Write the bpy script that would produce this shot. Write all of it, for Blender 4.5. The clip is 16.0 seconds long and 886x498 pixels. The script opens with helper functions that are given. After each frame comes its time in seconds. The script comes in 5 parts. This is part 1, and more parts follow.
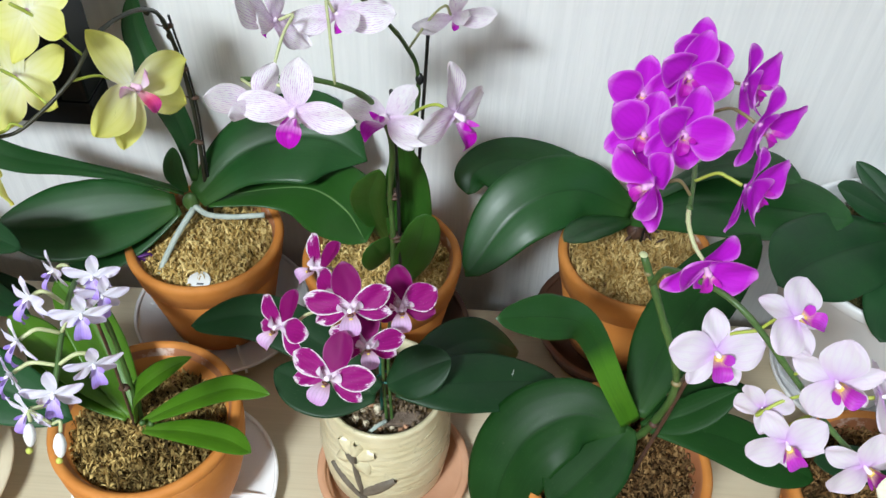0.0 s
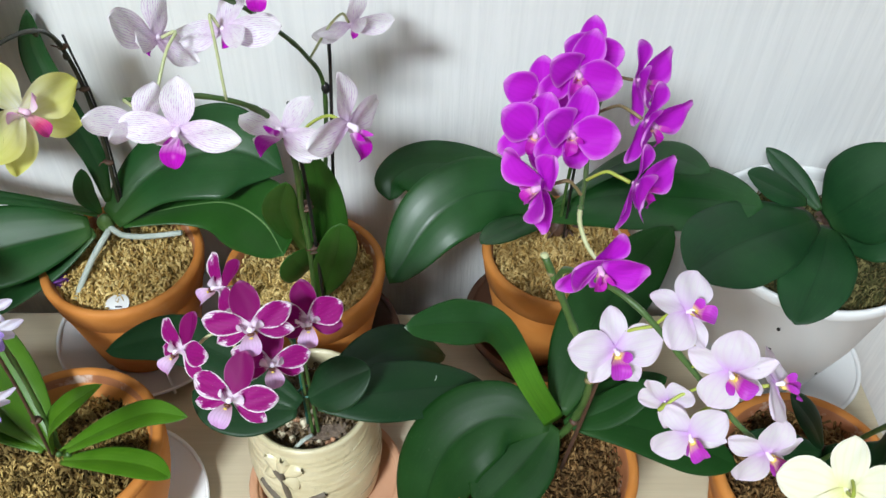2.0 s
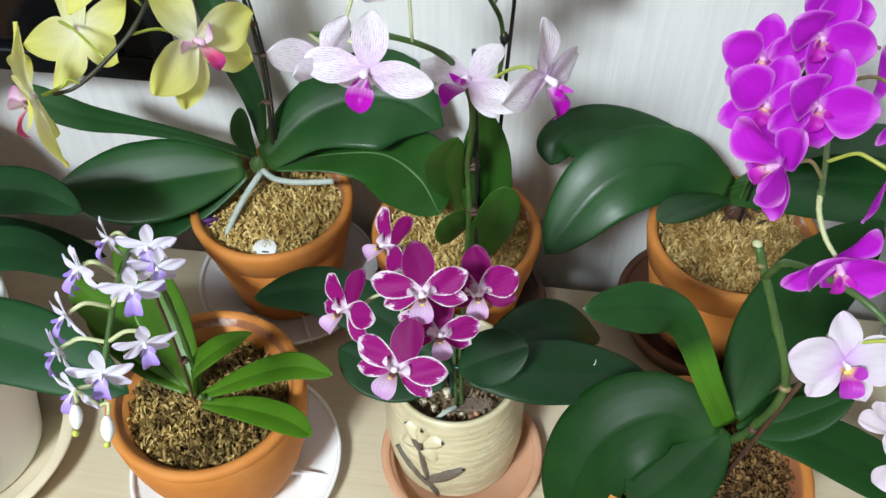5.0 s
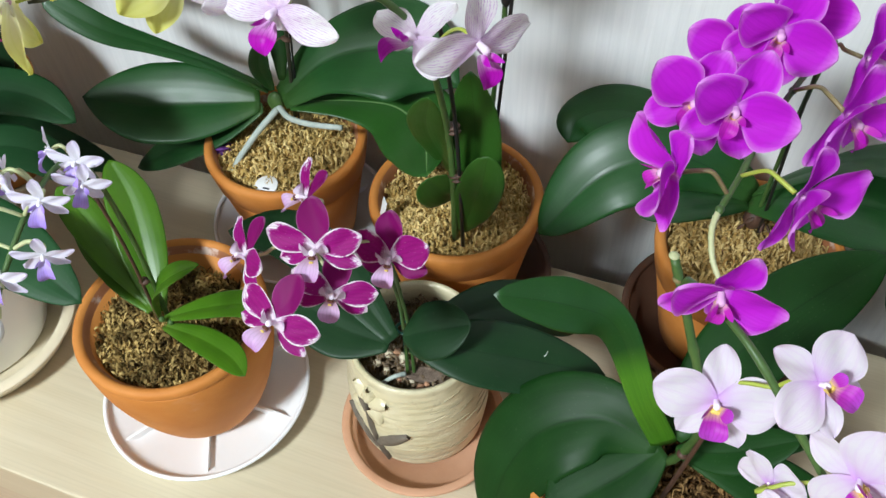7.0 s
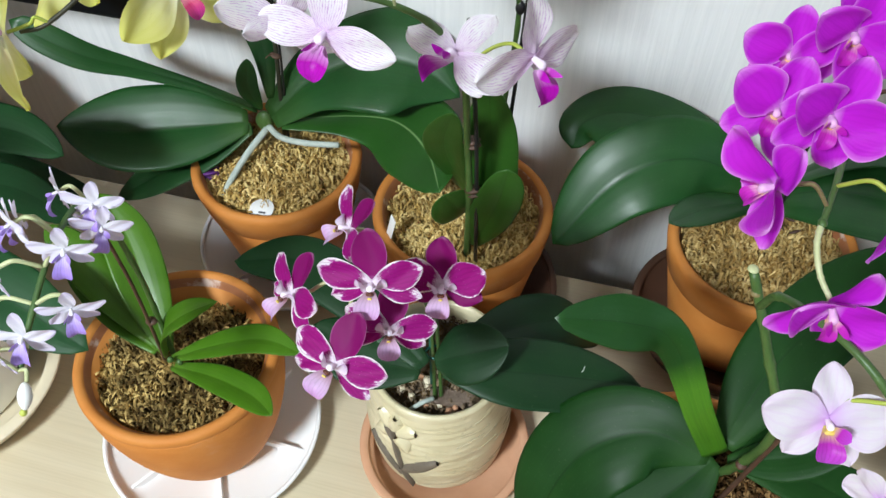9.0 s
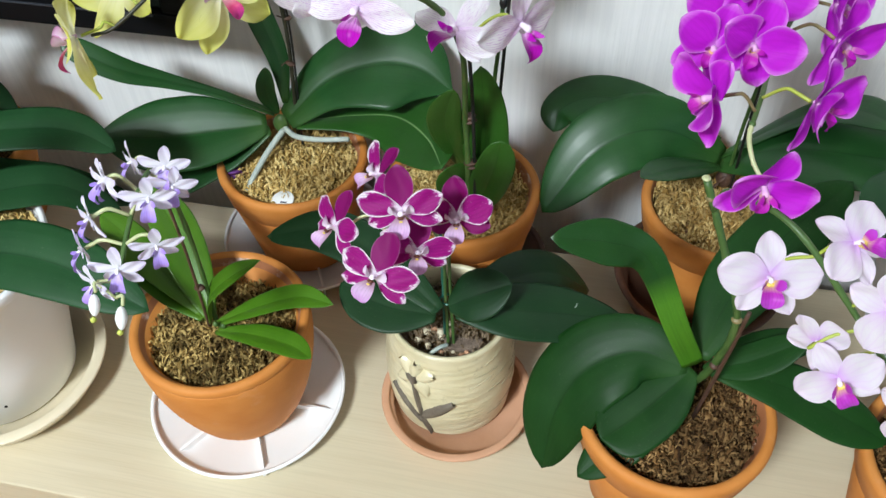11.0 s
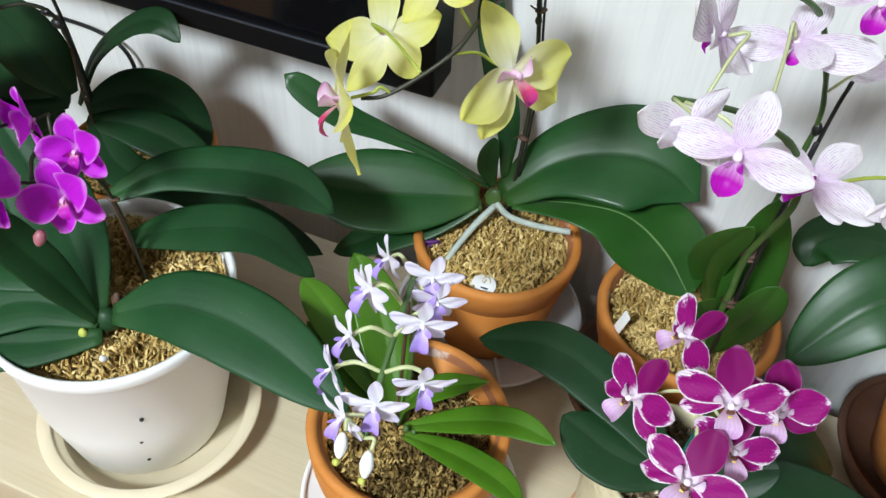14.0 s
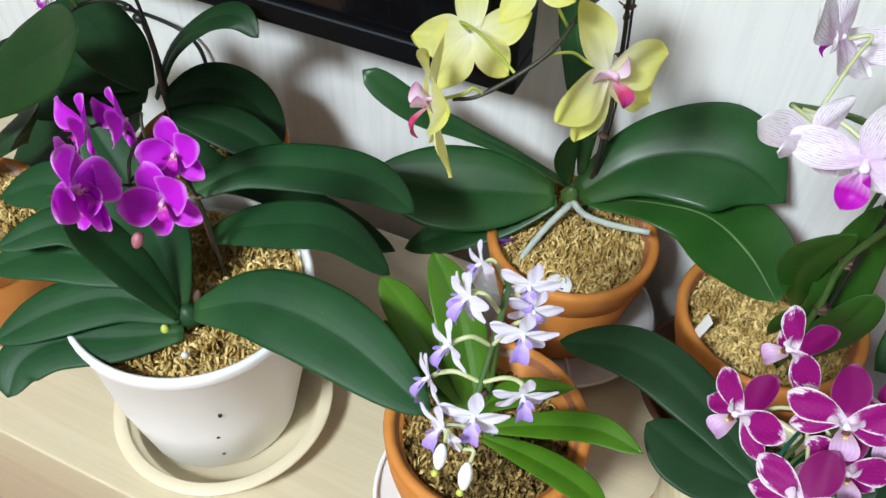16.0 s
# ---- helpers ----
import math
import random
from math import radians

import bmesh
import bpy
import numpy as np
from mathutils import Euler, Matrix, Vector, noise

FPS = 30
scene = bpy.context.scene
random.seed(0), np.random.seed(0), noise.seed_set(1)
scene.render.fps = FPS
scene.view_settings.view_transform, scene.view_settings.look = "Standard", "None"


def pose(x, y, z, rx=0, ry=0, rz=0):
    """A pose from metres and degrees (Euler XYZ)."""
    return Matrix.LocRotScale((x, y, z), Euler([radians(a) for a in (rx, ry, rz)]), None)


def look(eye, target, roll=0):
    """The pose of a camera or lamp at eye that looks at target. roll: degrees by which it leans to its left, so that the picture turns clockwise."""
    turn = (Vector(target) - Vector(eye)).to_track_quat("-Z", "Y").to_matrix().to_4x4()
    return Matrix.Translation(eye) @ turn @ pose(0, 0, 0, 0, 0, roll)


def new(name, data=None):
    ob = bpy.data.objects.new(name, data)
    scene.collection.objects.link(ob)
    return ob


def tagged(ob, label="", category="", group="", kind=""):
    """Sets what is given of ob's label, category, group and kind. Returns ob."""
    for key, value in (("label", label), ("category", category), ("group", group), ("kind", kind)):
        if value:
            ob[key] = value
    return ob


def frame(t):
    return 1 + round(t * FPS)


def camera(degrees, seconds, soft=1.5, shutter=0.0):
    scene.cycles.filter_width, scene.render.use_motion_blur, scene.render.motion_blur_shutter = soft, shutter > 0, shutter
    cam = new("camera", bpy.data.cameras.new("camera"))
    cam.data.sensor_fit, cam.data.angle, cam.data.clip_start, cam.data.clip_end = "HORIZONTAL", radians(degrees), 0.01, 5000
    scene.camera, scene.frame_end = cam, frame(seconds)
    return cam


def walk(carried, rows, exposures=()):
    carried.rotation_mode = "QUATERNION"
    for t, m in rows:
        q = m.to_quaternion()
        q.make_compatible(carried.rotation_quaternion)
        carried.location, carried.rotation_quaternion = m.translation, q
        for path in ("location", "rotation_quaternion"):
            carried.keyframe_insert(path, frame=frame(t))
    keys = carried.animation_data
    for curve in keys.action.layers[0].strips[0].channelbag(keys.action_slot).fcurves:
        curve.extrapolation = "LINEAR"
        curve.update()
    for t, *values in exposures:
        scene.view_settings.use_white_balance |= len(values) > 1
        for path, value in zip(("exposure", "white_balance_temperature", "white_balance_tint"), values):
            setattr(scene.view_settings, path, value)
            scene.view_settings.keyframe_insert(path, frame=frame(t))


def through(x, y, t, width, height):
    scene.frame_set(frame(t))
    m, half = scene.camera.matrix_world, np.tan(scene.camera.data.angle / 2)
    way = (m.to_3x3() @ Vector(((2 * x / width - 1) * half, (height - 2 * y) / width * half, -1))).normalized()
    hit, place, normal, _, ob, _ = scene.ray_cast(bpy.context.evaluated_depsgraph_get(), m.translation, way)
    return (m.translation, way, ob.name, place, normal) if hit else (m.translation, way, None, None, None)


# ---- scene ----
cam = camera(55.50, 16.0)
ROWS = [  # seconds, place, turn
    (0, 0.0000, 0.0000, 0.6793, 43.59, -1.60, 3.50),
    (0.5, -0.0259, -0.0021, 0.6823, 44.05, -1.88, 4.83),
    (1, -0.0135, -0.0011, 0.6762, 43.83, -2.35, 4.32),
    (1.5, 0.0225, 0.0024, 0.6821, 43.91, -2.10, 1.22),
    (2, 0.0330, 0.0077, 0.6814, 43.63, -1.32, -0.75),
    (2.5, 0.0424, 0.0102, 0.6816, 43.78, -0.50, -1.43),
    (3, 0.0340, 0.0126, 0.6830, 43.65, -0.08, -1.04),
    (3.5, 0.0155, 0.0190, 0.6731, 42.86, 0.13, 0.41),
    (4, -0.0188, 0.0215, 0.6668, 42.45, -0.06, 3.69),
    (4.2, -0.0340, 0.0238, 0.6610, 42.28, -0.31, 4.89),
    (6.3, 0.0601, 0.0637, 0.6423, 39.14, 1.32, 15.70),
    (6.5, 0.0659, 0.0665, 0.6395, 39.01, 0.56, 17.79),
    (7, 0.0943, 0.0817, 0.6348, 38.52, 1.53, 20.48),
    (7.5, 0.1013, 0.0886, 0.6324, 38.06, 1.85, 21.29),
    (8, 0.0869, 0.0991, 0.6232, 37.83, 1.08, 20.70),
    (8.5, 0.0547, 0.0971, 0.6277, 38.45, 0.41, 18.68),
    (9, 0.0320, 0.0862, 0.6277, 38.38, 0.37, 15.08),
    (9.2, 0.0159, 0.0766, 0.6268, 38.54, 1.09, 13.81),
    (11.3, 0.0404, -0.0234, 0.6576, 42.13, 1.44, 11.86),
    (11.5, 0.0148, -0.0115, 0.6566, 42.40, 0.87, 13.18),
    (12, -0.0284, 0.0115, 0.6526, 42.66, 0.32, 16.44),
    (12.5, -0.0495, 0.0298, 0.6486, 42.62, 0.58, 18.34),
    (13, -0.0677, 0.0400, 0.6520, 43.32, -0.11, 20.06),
    (13.5, -0.0940, 0.0498, 0.6450, 43.49, -1.39, 22.45),
    (14, -0.1107, 0.0508, 0.6351, 42.65, -2.52, 22.78),
    (14.5, -0.1100, 0.0525, 0.6340, 41.72, -2.74, 22.17),
    (15, -0.1079, 0.0505, 0.6358, 41.63, -2.42, 22.46),
    (15.5, -0.1206, 0.0474, 0.6338, 41.48, -1.75, 23.50),
    (16, -0.1407, 0.0516, 0.6348, 41.63, -0.95, 25.22),
]
walk(cam, [(r[0], pose(*r[1:])) for r in ROWS])
KEY, WIN, EXPO = 78.0, 7.0, 0.0
# ---- light ----
world = bpy.data.worlds.new("world")
scene.world = world
world.use_nodes = True
world.node_tree.nodes["Background"].inputs[0].default_value = (0.85, 0.93, 1.0, 1)
world.node_tree.nodes["Background"].inputs[1].default_value = 0.10


def lamp(name, at, target, w, h, watts, colour):
    data = bpy.data.lights.new(name, "AREA")
    data.shape, data.size, data.size_y, data.energy, data.color = "RECTANGLE", w, h, watts, colour
    ob = new(name, data)
    ob.matrix_world = look(at, target)
    return ob


lamp("ceiling_lamp", (-0.55, -1.05, 1.66), (-0.55, -1.05, 0), 0.34, 0.34, KEY, (0.89, 1.0, 1.06))
# Fill lamp added inside the room for daylight from an unseen window.
lamp("window_light", (2.1, -0.9, 0.75), (0.2, 0.5, 0.2), 1.3, 1.3, WIN, (0.62, 0.85, 1.0))
scene.view_settings.exposure = EXPO


# ---- materials ----
def node(nt, kind, **values):
    n = nt.nodes.new(kind)
    for key, value in values.items():
        if key in n.inputs:
            n.inputs[key].default_value = value
    return n


def material(name, colour=(0.5, 0.5, 0.5), rough=0.5, spec=0.5, coat=0.0, metal=0.0):
    m = bpy.data.materials.new(name)
    m.use_nodes = True
    nt = m.node_tree
    b = nt.nodes["Principled BSDF"]
    b.inputs["Base Color"].default_value = (*colour, 1)
    b.inputs["Roughness"].default_value = rough
    b.inputs["Specular IOR Level"].default_value = spec
    b.inputs["Coat Weight"].default_value = coat
    b.inputs["Metallic"].default_value = metal
    return m, nt, b


def ramp(nt, fac, stops):
    r = nt.nodes.new("ShaderNodeValToRGB")
    el = r.color_ramp.elements
    while len(el) < len(stops):
        el.new(0.5)
    for e, (p, c) in zip(el, stops):
        e.position, e.color = p, (*c, 1)
    nt.links.new(fac, r.inputs[0])
    return r.outputs[0]


def mixed(nt, fac, a, b, kind="MIX"):
    n = nt.nodes.new("ShaderNodeMix")
    n.data_type, n.blend_type = "RGBA", kind
    for sock, v in ((n.inputs[0], fac), (n.inputs[6], a), (n.inputs[7], b)):
        if isinstance(v, (int, float)):
            sock.default_value = v
        elif isinstance(v, tuple):
            sock.default_value = (*v, 1)
        else:
            nt.links.new(v, sock)
    return n.outputs[2]


def sums(nt, op, a, b=0.0, c=0.0):
    n = nt.nodes.new("ShaderNodeMath")
    n.operation = op
    for sock, v in zip(n.inputs, (a, b, c)):
        if isinstance(v, (int, float)):
            sock.default_value = v
        else:
            nt.links.new(v, sock)
    return n.outputs[0]


def coords(nt, which="Object", scale=(1, 1, 1)):
    t = nt.nodes.new("ShaderNodeTexCoord")
    m = nt.nodes.new("ShaderNodeMapping")
    m.inputs["Scale"].default_value = scale
    nt.links.new(t.outputs[which], m.inputs[0])
    return m.outputs[0]


def noisy(nt, vec, scale, detail=4.0, rough=0.55):
    n = nt.nodes.new("ShaderNodeTexNoise")
    n.inputs["Scale"].default_value, n.inputs["Detail"].default_value, n.inputs["Roughness"].default_value = scale, detail, rough
    nt.links.new(vec, n.inputs["Vector"])
    return n.outputs["Fac"]


def bump(nt, bsdf, height, strength, dist):
    n = nt.nodes.new("ShaderNodeBump")
    n.inputs["Strength"].default_value, n.inputs["Distance"].default_value = strength, dist
    nt.links.new(height, n.inputs["Height"])
    nt.links.new(n.outputs[0], bsdf.inputs["Normal"])


def uv_parts(nt):
    u = nt.nodes.new("ShaderNodeUVMap")
    s = nt.nodes.new("ShaderNodeSeparateXYZ")
    nt.links.new(u.outputs[0], s.inputs[0])
    return u.outputs[0], s.outputs[0], s.outputs[1]


def leaf_material(name, dark, light, under, rough=0.34, rib_colour=None, base=(0.20, 0.35)):
    m, nt, b = material(name, dark, rough, 0.34)
    uv, u, v = uv_parts(nt)
    vec = coords(nt, "Object")
    big = noisy(nt, vec, 22.0, 3.0)
    fine = noisy(nt, vec, 240.0, 3.0)
    rnd = nt.nodes.new("ShaderNodeObjectInfo").outputs["Random"]
    col = mixed(nt, ramp(nt, big, [(0.3, (0, 0, 0)), (0.75, (1, 1, 1))]), dark, light)
    col = mixed(nt, sums(nt, "MULTIPLY", rnd, 0.45), col, light)
    across = sums(nt, "ABSOLUTE", sums(nt, "SUBTRACT", v, 0.5))
    rib = ramp(nt, across, [(0.0, (1, 1, 1)), (0.016, (0, 0, 0))])
    # Without rib_colour the line is dark: crease shade put into the colour.
    col = mixed(nt, sums(nt, "MULTIPLY", rib, 0.85 if rib_colour else 0.55), col, rib_colour or tuple(0.45 * x for x in dark))
    basal = ramp(nt, u, [(0.0, (1, 1, 1)), (base[0] * 0.8 if base[0] > 0.3 else 0.0, (1, 1, 1)), (base[0], (0, 0, 0))])
    col = mixed(nt, sums(nt, "MULTIPLY", basal, base[1]), col, under)
    spots = ramp(nt, noisy(nt, vec, 620.0, 1.0), [(0.70, (0, 0, 0)), (0.74, (1, 1, 1))])
    col = mixed(nt, sums(nt, "MULTIPLY", spots, 0.03), col, (0.55, 0.55, 0.42))
    streak_map = nt.nodes.new("ShaderNodeMapping")
    streak_map.inputs["Scale"].default_value = (3.0, 46.0, 1.0)
    nt.links.new(uv, streak_map.inputs[0])
    streak = noisy(nt, streak_map.outputs[0], 1.0, 4.0, 0.6)
    # Pale streaks: leaf striation, with streaky highlights also put into the colour.
    col = mixed(nt, ramp(nt, streak, [(0.42, (0, 0, 0)), (0.72, (0.55,) * 3)]), col, light)
    nt.links.new(col, b.inputs["Base Color"])
    w = nt.nodes.new("ShaderNodeTexWave")
    w.bands_direction = "Y"
    w.inputs["Scale"].default_value, w.inputs["Distortion"].default_value = 2.6, 0.6
    nt.links.new(uv, w.inputs["Vector"])
    bump(nt, b, sums(nt, "ADD", sums(nt, "ADD", sums(nt, "MULTIPLY", w.outputs["Fac"], 0.8), sums(nt, "MULTIPLY", rib, -0.3)), sums(nt, "MULTIPLY", fine, 0.5)), 0.045, 0.0009)
    gloss = sums(nt, "ADD", sums(nt, "MULTIPLY", noisy(nt, vec, 45.0), 0.5), sums(nt, "MULTIPLY", streak, 0.5))
    nt.links.new(ramp(nt, gloss, [(0.36, (rough - 0.04,) * 3), (0.66, (rough + 0.07,) * 3)]), b.inputs["Roughness"])
    return m


def petal_material(name, build, rough=0.55, through=0.33):
    """A thin, slightly translucent petal; build(nt, uv, u, v) gives the colour."""
    m, nt, b = material(name, (1, 1, 1), rough, 0.20)
    uv, u, v = uv_parts(nt)
    col = build(nt, uv, u, v)
    nt.links.new(col, b.inputs["Base Color"])
    w = nt.nodes.new("ShaderNodeTexWave")
    w.bands_direction = "Y"
    w.inputs["Scale"].default_value, w.inputs["Distortion"].default_value = 6.0, 2.0
    nt.links.new(uv, w.inputs["Vector"])
    bump(nt, b, w.outputs["Fac"], 0.10, 0.001)
    tr = nt.nodes.new("ShaderNodeBsdfTranslucent")
    nt.links.new(col, tr.inputs[0])
    mx = nt.nodes.new("ShaderNodeMixShader")
    mx.inputs[0].default_value = through
    out = nt.nodes["Material Output"]
    nt.links.new(b.outputs[0], mx.inputs[1])
    nt.links.new(tr.outputs[0], mx.inputs[2])
    nt.links.new(mx.outputs[0], out.inputs[0])
    return m


def rim_of(nt, u, v):
    """0 inside, 1 at the petal's edge."""
    a = sums(nt, "MULTIPLY", sums(nt, "ABSOLUTE", sums(nt, "SUBTRACT", v, 0.5)), 2.0)
    return sums(nt, "MAXIMUM", a, u)


def veins(nt, uv, scale, distort):
    w = nt.nodes.new("ShaderNodeTexWave")
    w.bands_direction = "Y"
    w.inputs["Scale"].default_value, w.inputs["Distortion"].default_value = scale, distort
    w.inputs["Detail"].default_value, w.inputs["Detail Scale"].default_value = 2.0, 2.5
    nt.links.new(uv, w.inputs["Vector"])
    return w.outputs["Fac"]


def magenta(nt, uv, u, v):
    a = rim_of(nt, u, v)
    c = ramp(nt, a, [(0.0, (0.54, 0.012, 0.62)), (0.80, (0.56, 0.020, 0.66)), (0.94, (0.68, 0.15, 0.75)), (1.0, (0.76, 0.34, 0.80))])
    c = mixed(nt, ramp(nt, veins(nt, uv, 2.4, 2.5), [(0.50, (0, 0, 0)), (1.0, (0.13,) * 3)]), c, (0.36, 0.003, 0.44))
    return mixed(nt, ramp(nt, u, [(0.0, (0.8,) * 3), (0.16, (0, 0, 0))]), c, (0.80, 0.42, 0.80))


def striped(nt, uv, u, v):
    line = ramp(nt, veins(nt, uv, 4.6, 3.4), [(0.56, (0, 0, 0)), (0.92, (0.85,) * 3)])
    line = sums(nt, "MULTIPLY", line, ramp(nt, noisy(nt, uv, 9.0, 5.0, 0.7), [(0.36, (0, 0, 0)), (0.62, (1, 1, 1))]))
    fade = ramp(nt, u, [(0.0, (1, 1, 1)), (0.8, (0.75,) * 3), (1.0, (0.2,) * 3)])
    c = mixed(nt, ramp(nt, u, [(0.0, (0, 0, 0)), (0.6, (1, 1, 1))]), (0.80, 0.64, 0.82), (0.88, 0.85, 0.88))
    return mixed(nt, sums(nt, "MULTIPLY", line, fade), c, (0.54, 0.24, 0.62))


def pale(nt, uv, u, v):
    c = ramp(nt, u, [(0.0, (0.70, 0.40, 0.82)), (0.26, (0.76, 0.64, 0.81)), (0.6, (0.80, 0.75, 0.81)), (1.0, (0.79, 0.69, 0.81))])
    return mixed(nt, ramp(nt, veins(nt, uv, 1.8, 2.5), [(0.6, (0, 0, 0)), (1.0, (0.15,) * 3)]), c, (0.72, 0.48, 0.80))


def cream(nt, uv, u, v):
    c = ramp(nt, u, [(0.0, (0.80, 0.80, 0.36)), (0.3, (0.90, 0.89, 0.70)), (1.0, (0.91, 0.90, 0.76))])
    return mixed(nt, ramp(nt, veins(nt, uv, 1.6, 2.0), [(0.6, (0, 0, 0)), (1.0, (0.15,) * 3)]), c, (0.80, 0.78, 0.35))


def edged(nt, uv, u, v):
    a = rim_of(nt, u, v)
    n = noisy(nt, uv, 14.0, 4.0)
    a = sums(nt, "ADD", a, sums(nt, "MULTIPLY", sums(nt, "SUBTRACT", n, 0.5), 0.34))
    patch = nt.nodes.new("ShaderNodeTexNoise")
    patch.noise_dimensions = "4D"
    patch.inputs["Scale"].default_value, patch.inputs["Detail"].default_value = 2.2, 1.0
    nt.links.new(uv, patch.inputs["Vector"])
    nt.links.new(sums(nt, "MULTIPLY", nt.nodes.new("ShaderNodeObjectInfo").outputs["Random"], 40.0), patch.inputs["W"])
    a = sums(nt, "ADD", a, sums(nt, "MULTIPLY", sums(nt, "SUBTRACT", patch.outputs["Fac"], 0.53), 0.60))
    c = ramp(nt, a, [(0.0, (0.35, 0.008, 0.215)), (0.82, (0.32, 0.006, 0.19)), (0.87, (0.56, 0.18, 0.50)), (0.90, (0.88, 0.80, 0.88))])
    c = mixed(nt, ramp(nt, veins(nt, uv, 2.2, 2.6), [(0.5, (0, 0, 0)), (1.0, (0.35,) * 3)]), c, (0.22, 0.003, 0.12))
    fleck = ramp(nt, noisy(nt, uv, 30.0, 2.0), [(0.70, (0, 0, 0)), (0.75, (0.5,) * 3)])
    c = mixed(nt, fleck, c, (0.80, 0.62, 0.80))
    reach = sums(nt, "ADD", u, sums(nt, "MULTIPLY", sums(nt, "SUBTRACT", noisy(nt, uv, 22.0, 3.0), 0.5), 0.30))
    return mixed(nt, ramp(nt, reach, [(0.12, (1, 1, 1)), (0.24, (0, 0, 0))]), c, (0.86, 0.76, 0.86))


def plum(nt, uv, u, v):
    c = ramp(nt, u, [(0.0, (0.55, 0.20, 0.48)), (0.15, (0.24, 0.004, 0.135)), (1.0, (0.20, 0.003, 0.11))])
    a = rim_of(nt, u, v)
    return mixed(nt, ramp(nt, a, [(0.93, (0, 0, 0)), (0.99, (0.35,) * 3)]), c, (0.55, 0.30, 0.50))


def yellow(nt, uv, u, v):
    c = ramp(nt, u, [(0.0, (0.95, 0.95, 0.86)), (0.22, (0.95, 0.94, 0.60)), (0.6, (0.93, 0.91, 0.34)), (1.0, (0.90, 0.88, 0.22))])
    return mixed(nt, ramp(nt, veins(nt, uv, 1.5, 1.8), [(0.5, (0, 0, 0)), (1.0, (0.16,) * 3)]), c, (0.78, 0.78, 0.12))


def lilac(nt, uv, u, v):
    return ramp(nt, u, [(0.0, (0.88, 0.87, 0.92)), (0.5, (0.84, 0.80, 0.91)), (1.0, (0.77, 0.70, 0.90))])


def lip_of(base, mid, tip):
    def build(nt, uv, u, v):
        c = ramp(nt, u, [(0.0, base), (0.38, mid), (0.95, tip)])
        return mixed(nt, ramp(nt, veins(nt, uv, 2.0, 3.0), [(0.6, (0, 0, 0)), (1.0, (0.3,) * 3)]), c, tuple(0.6 * x for x in mid))
    return build


PETAL = {k: petal_material("petal_" + k, f, 0.55, 0.52 if k == "yellow" else 0.36) for k, f in dict(
    magenta=magenta, striped=striped, pale=pale, cream=cream, edged=edged, plum=plum, yellow=yellow, lilac=lilac).items()}
LIP = {k: petal_material("lip_" + k, lip_of(*v), 0.4, 0.2) for k, v in dict(
    magenta=((0.84, 0.66, 0.50), (0.52, 0.03, 0.44), (0.44, 0.006, 0.44)),
    striped=((0.75, 0.45, 0.75), (0.45, 0.005, 0.42), (0.50, 0.01, 0.52)),
    pale=((0.84, 0.72, 0.16), (0.46, 0.03, 0.44), (0.50, 0.07, 0.60)),
    cream=((0.9, 0.8, 0.3), (0.8, 0.75, 0.4), (0.8, 0.75, 0.5)),
    edged=((0.46, 0.26, 0.30), (0.66, 0.46, 0.68), (0.58, 0.30, 0.62)),
    yellow=((0.74, 0.46, 0.50), (0.60, 0.05, 0.16), (0.58, 0.05, 0.36)),
    lilac=((0.74, 0.66, 0.86), (0.44, 0.31, 0.78), (0.40, 0.25, 0.76))).items()}
COLUMN = {k: material("column_" + k, c, 0.4)[0] for k, c in dict(
    magenta=(0.72, 0.42, 0.66), striped=(0.85, 0.72, 0.86), pale=(0.88, 0.78, 0.88), cream=(0.85, 0.82, 0.6),
    edged=(0.86, 0.76, 0.86), yellow=(0.72, 0.46, 0.62), lilac=(0.86, 0.84, 0.88)).items()}

LEAF = dict(
    dark=leaf_material("leaf_dark", (0.006, 0.036, 0.008), (0.016, 0.076, 0.017), (0.08, 0.16, 0.03), 0.37),
    deep=leaf_material("leaf_deep", (0.005, 0.026, 0.008), (0.011, 0.042, 0.013), (0.03, 0.08, 0.03), 0.44),
    fresh=leaf_material("leaf_fresh", (0.029, 0.096, 0.004), (0.066, 0.168, 0.009), (0.14, 0.25, 0.04), 0.35),
    ribbed=leaf_material("leaf_ribbed", (0.010, 0.052, 0.006), (0.020, 0.085, 0.012), (0.05, 0.13, 0.03), 0.38, (0.22, 0.36, 0.14)),
    arch=leaf_material("leaf_arching", (0.005, 0.034, 0.005), (0.013, 0.066, 0.010), (0.070, 0.210, 0.012), 0.38, None, (0.43, 0.9)),
    mid=leaf_material("leaf_mid", (0.014, 0.062, 0.006), (0.030, 0.100, 0.012), (0.16, 0.22, 0.05), 0.42))

LEAF["satin"] = leaf_material("leaf_satin", (0.005, 0.032, 0.010), (0.014, 0.066, 0.019), (0.05, 0.11, 0.03), 0.50)
LEAF["matte"] = leaf_material("leaf_matte", (0.004, 0.027, 0.004), (0.010, 0.050, 0.008), (0.05, 0.12, 0.03), 0.46)
for key, amount in (("matte", 0.16), ("deep", 0.23), ("satin", 0.24)):
    LEAF[key].node_tree.nodes["Principled BSDF"].inputs["Specular IOR Level"].default_value = amount


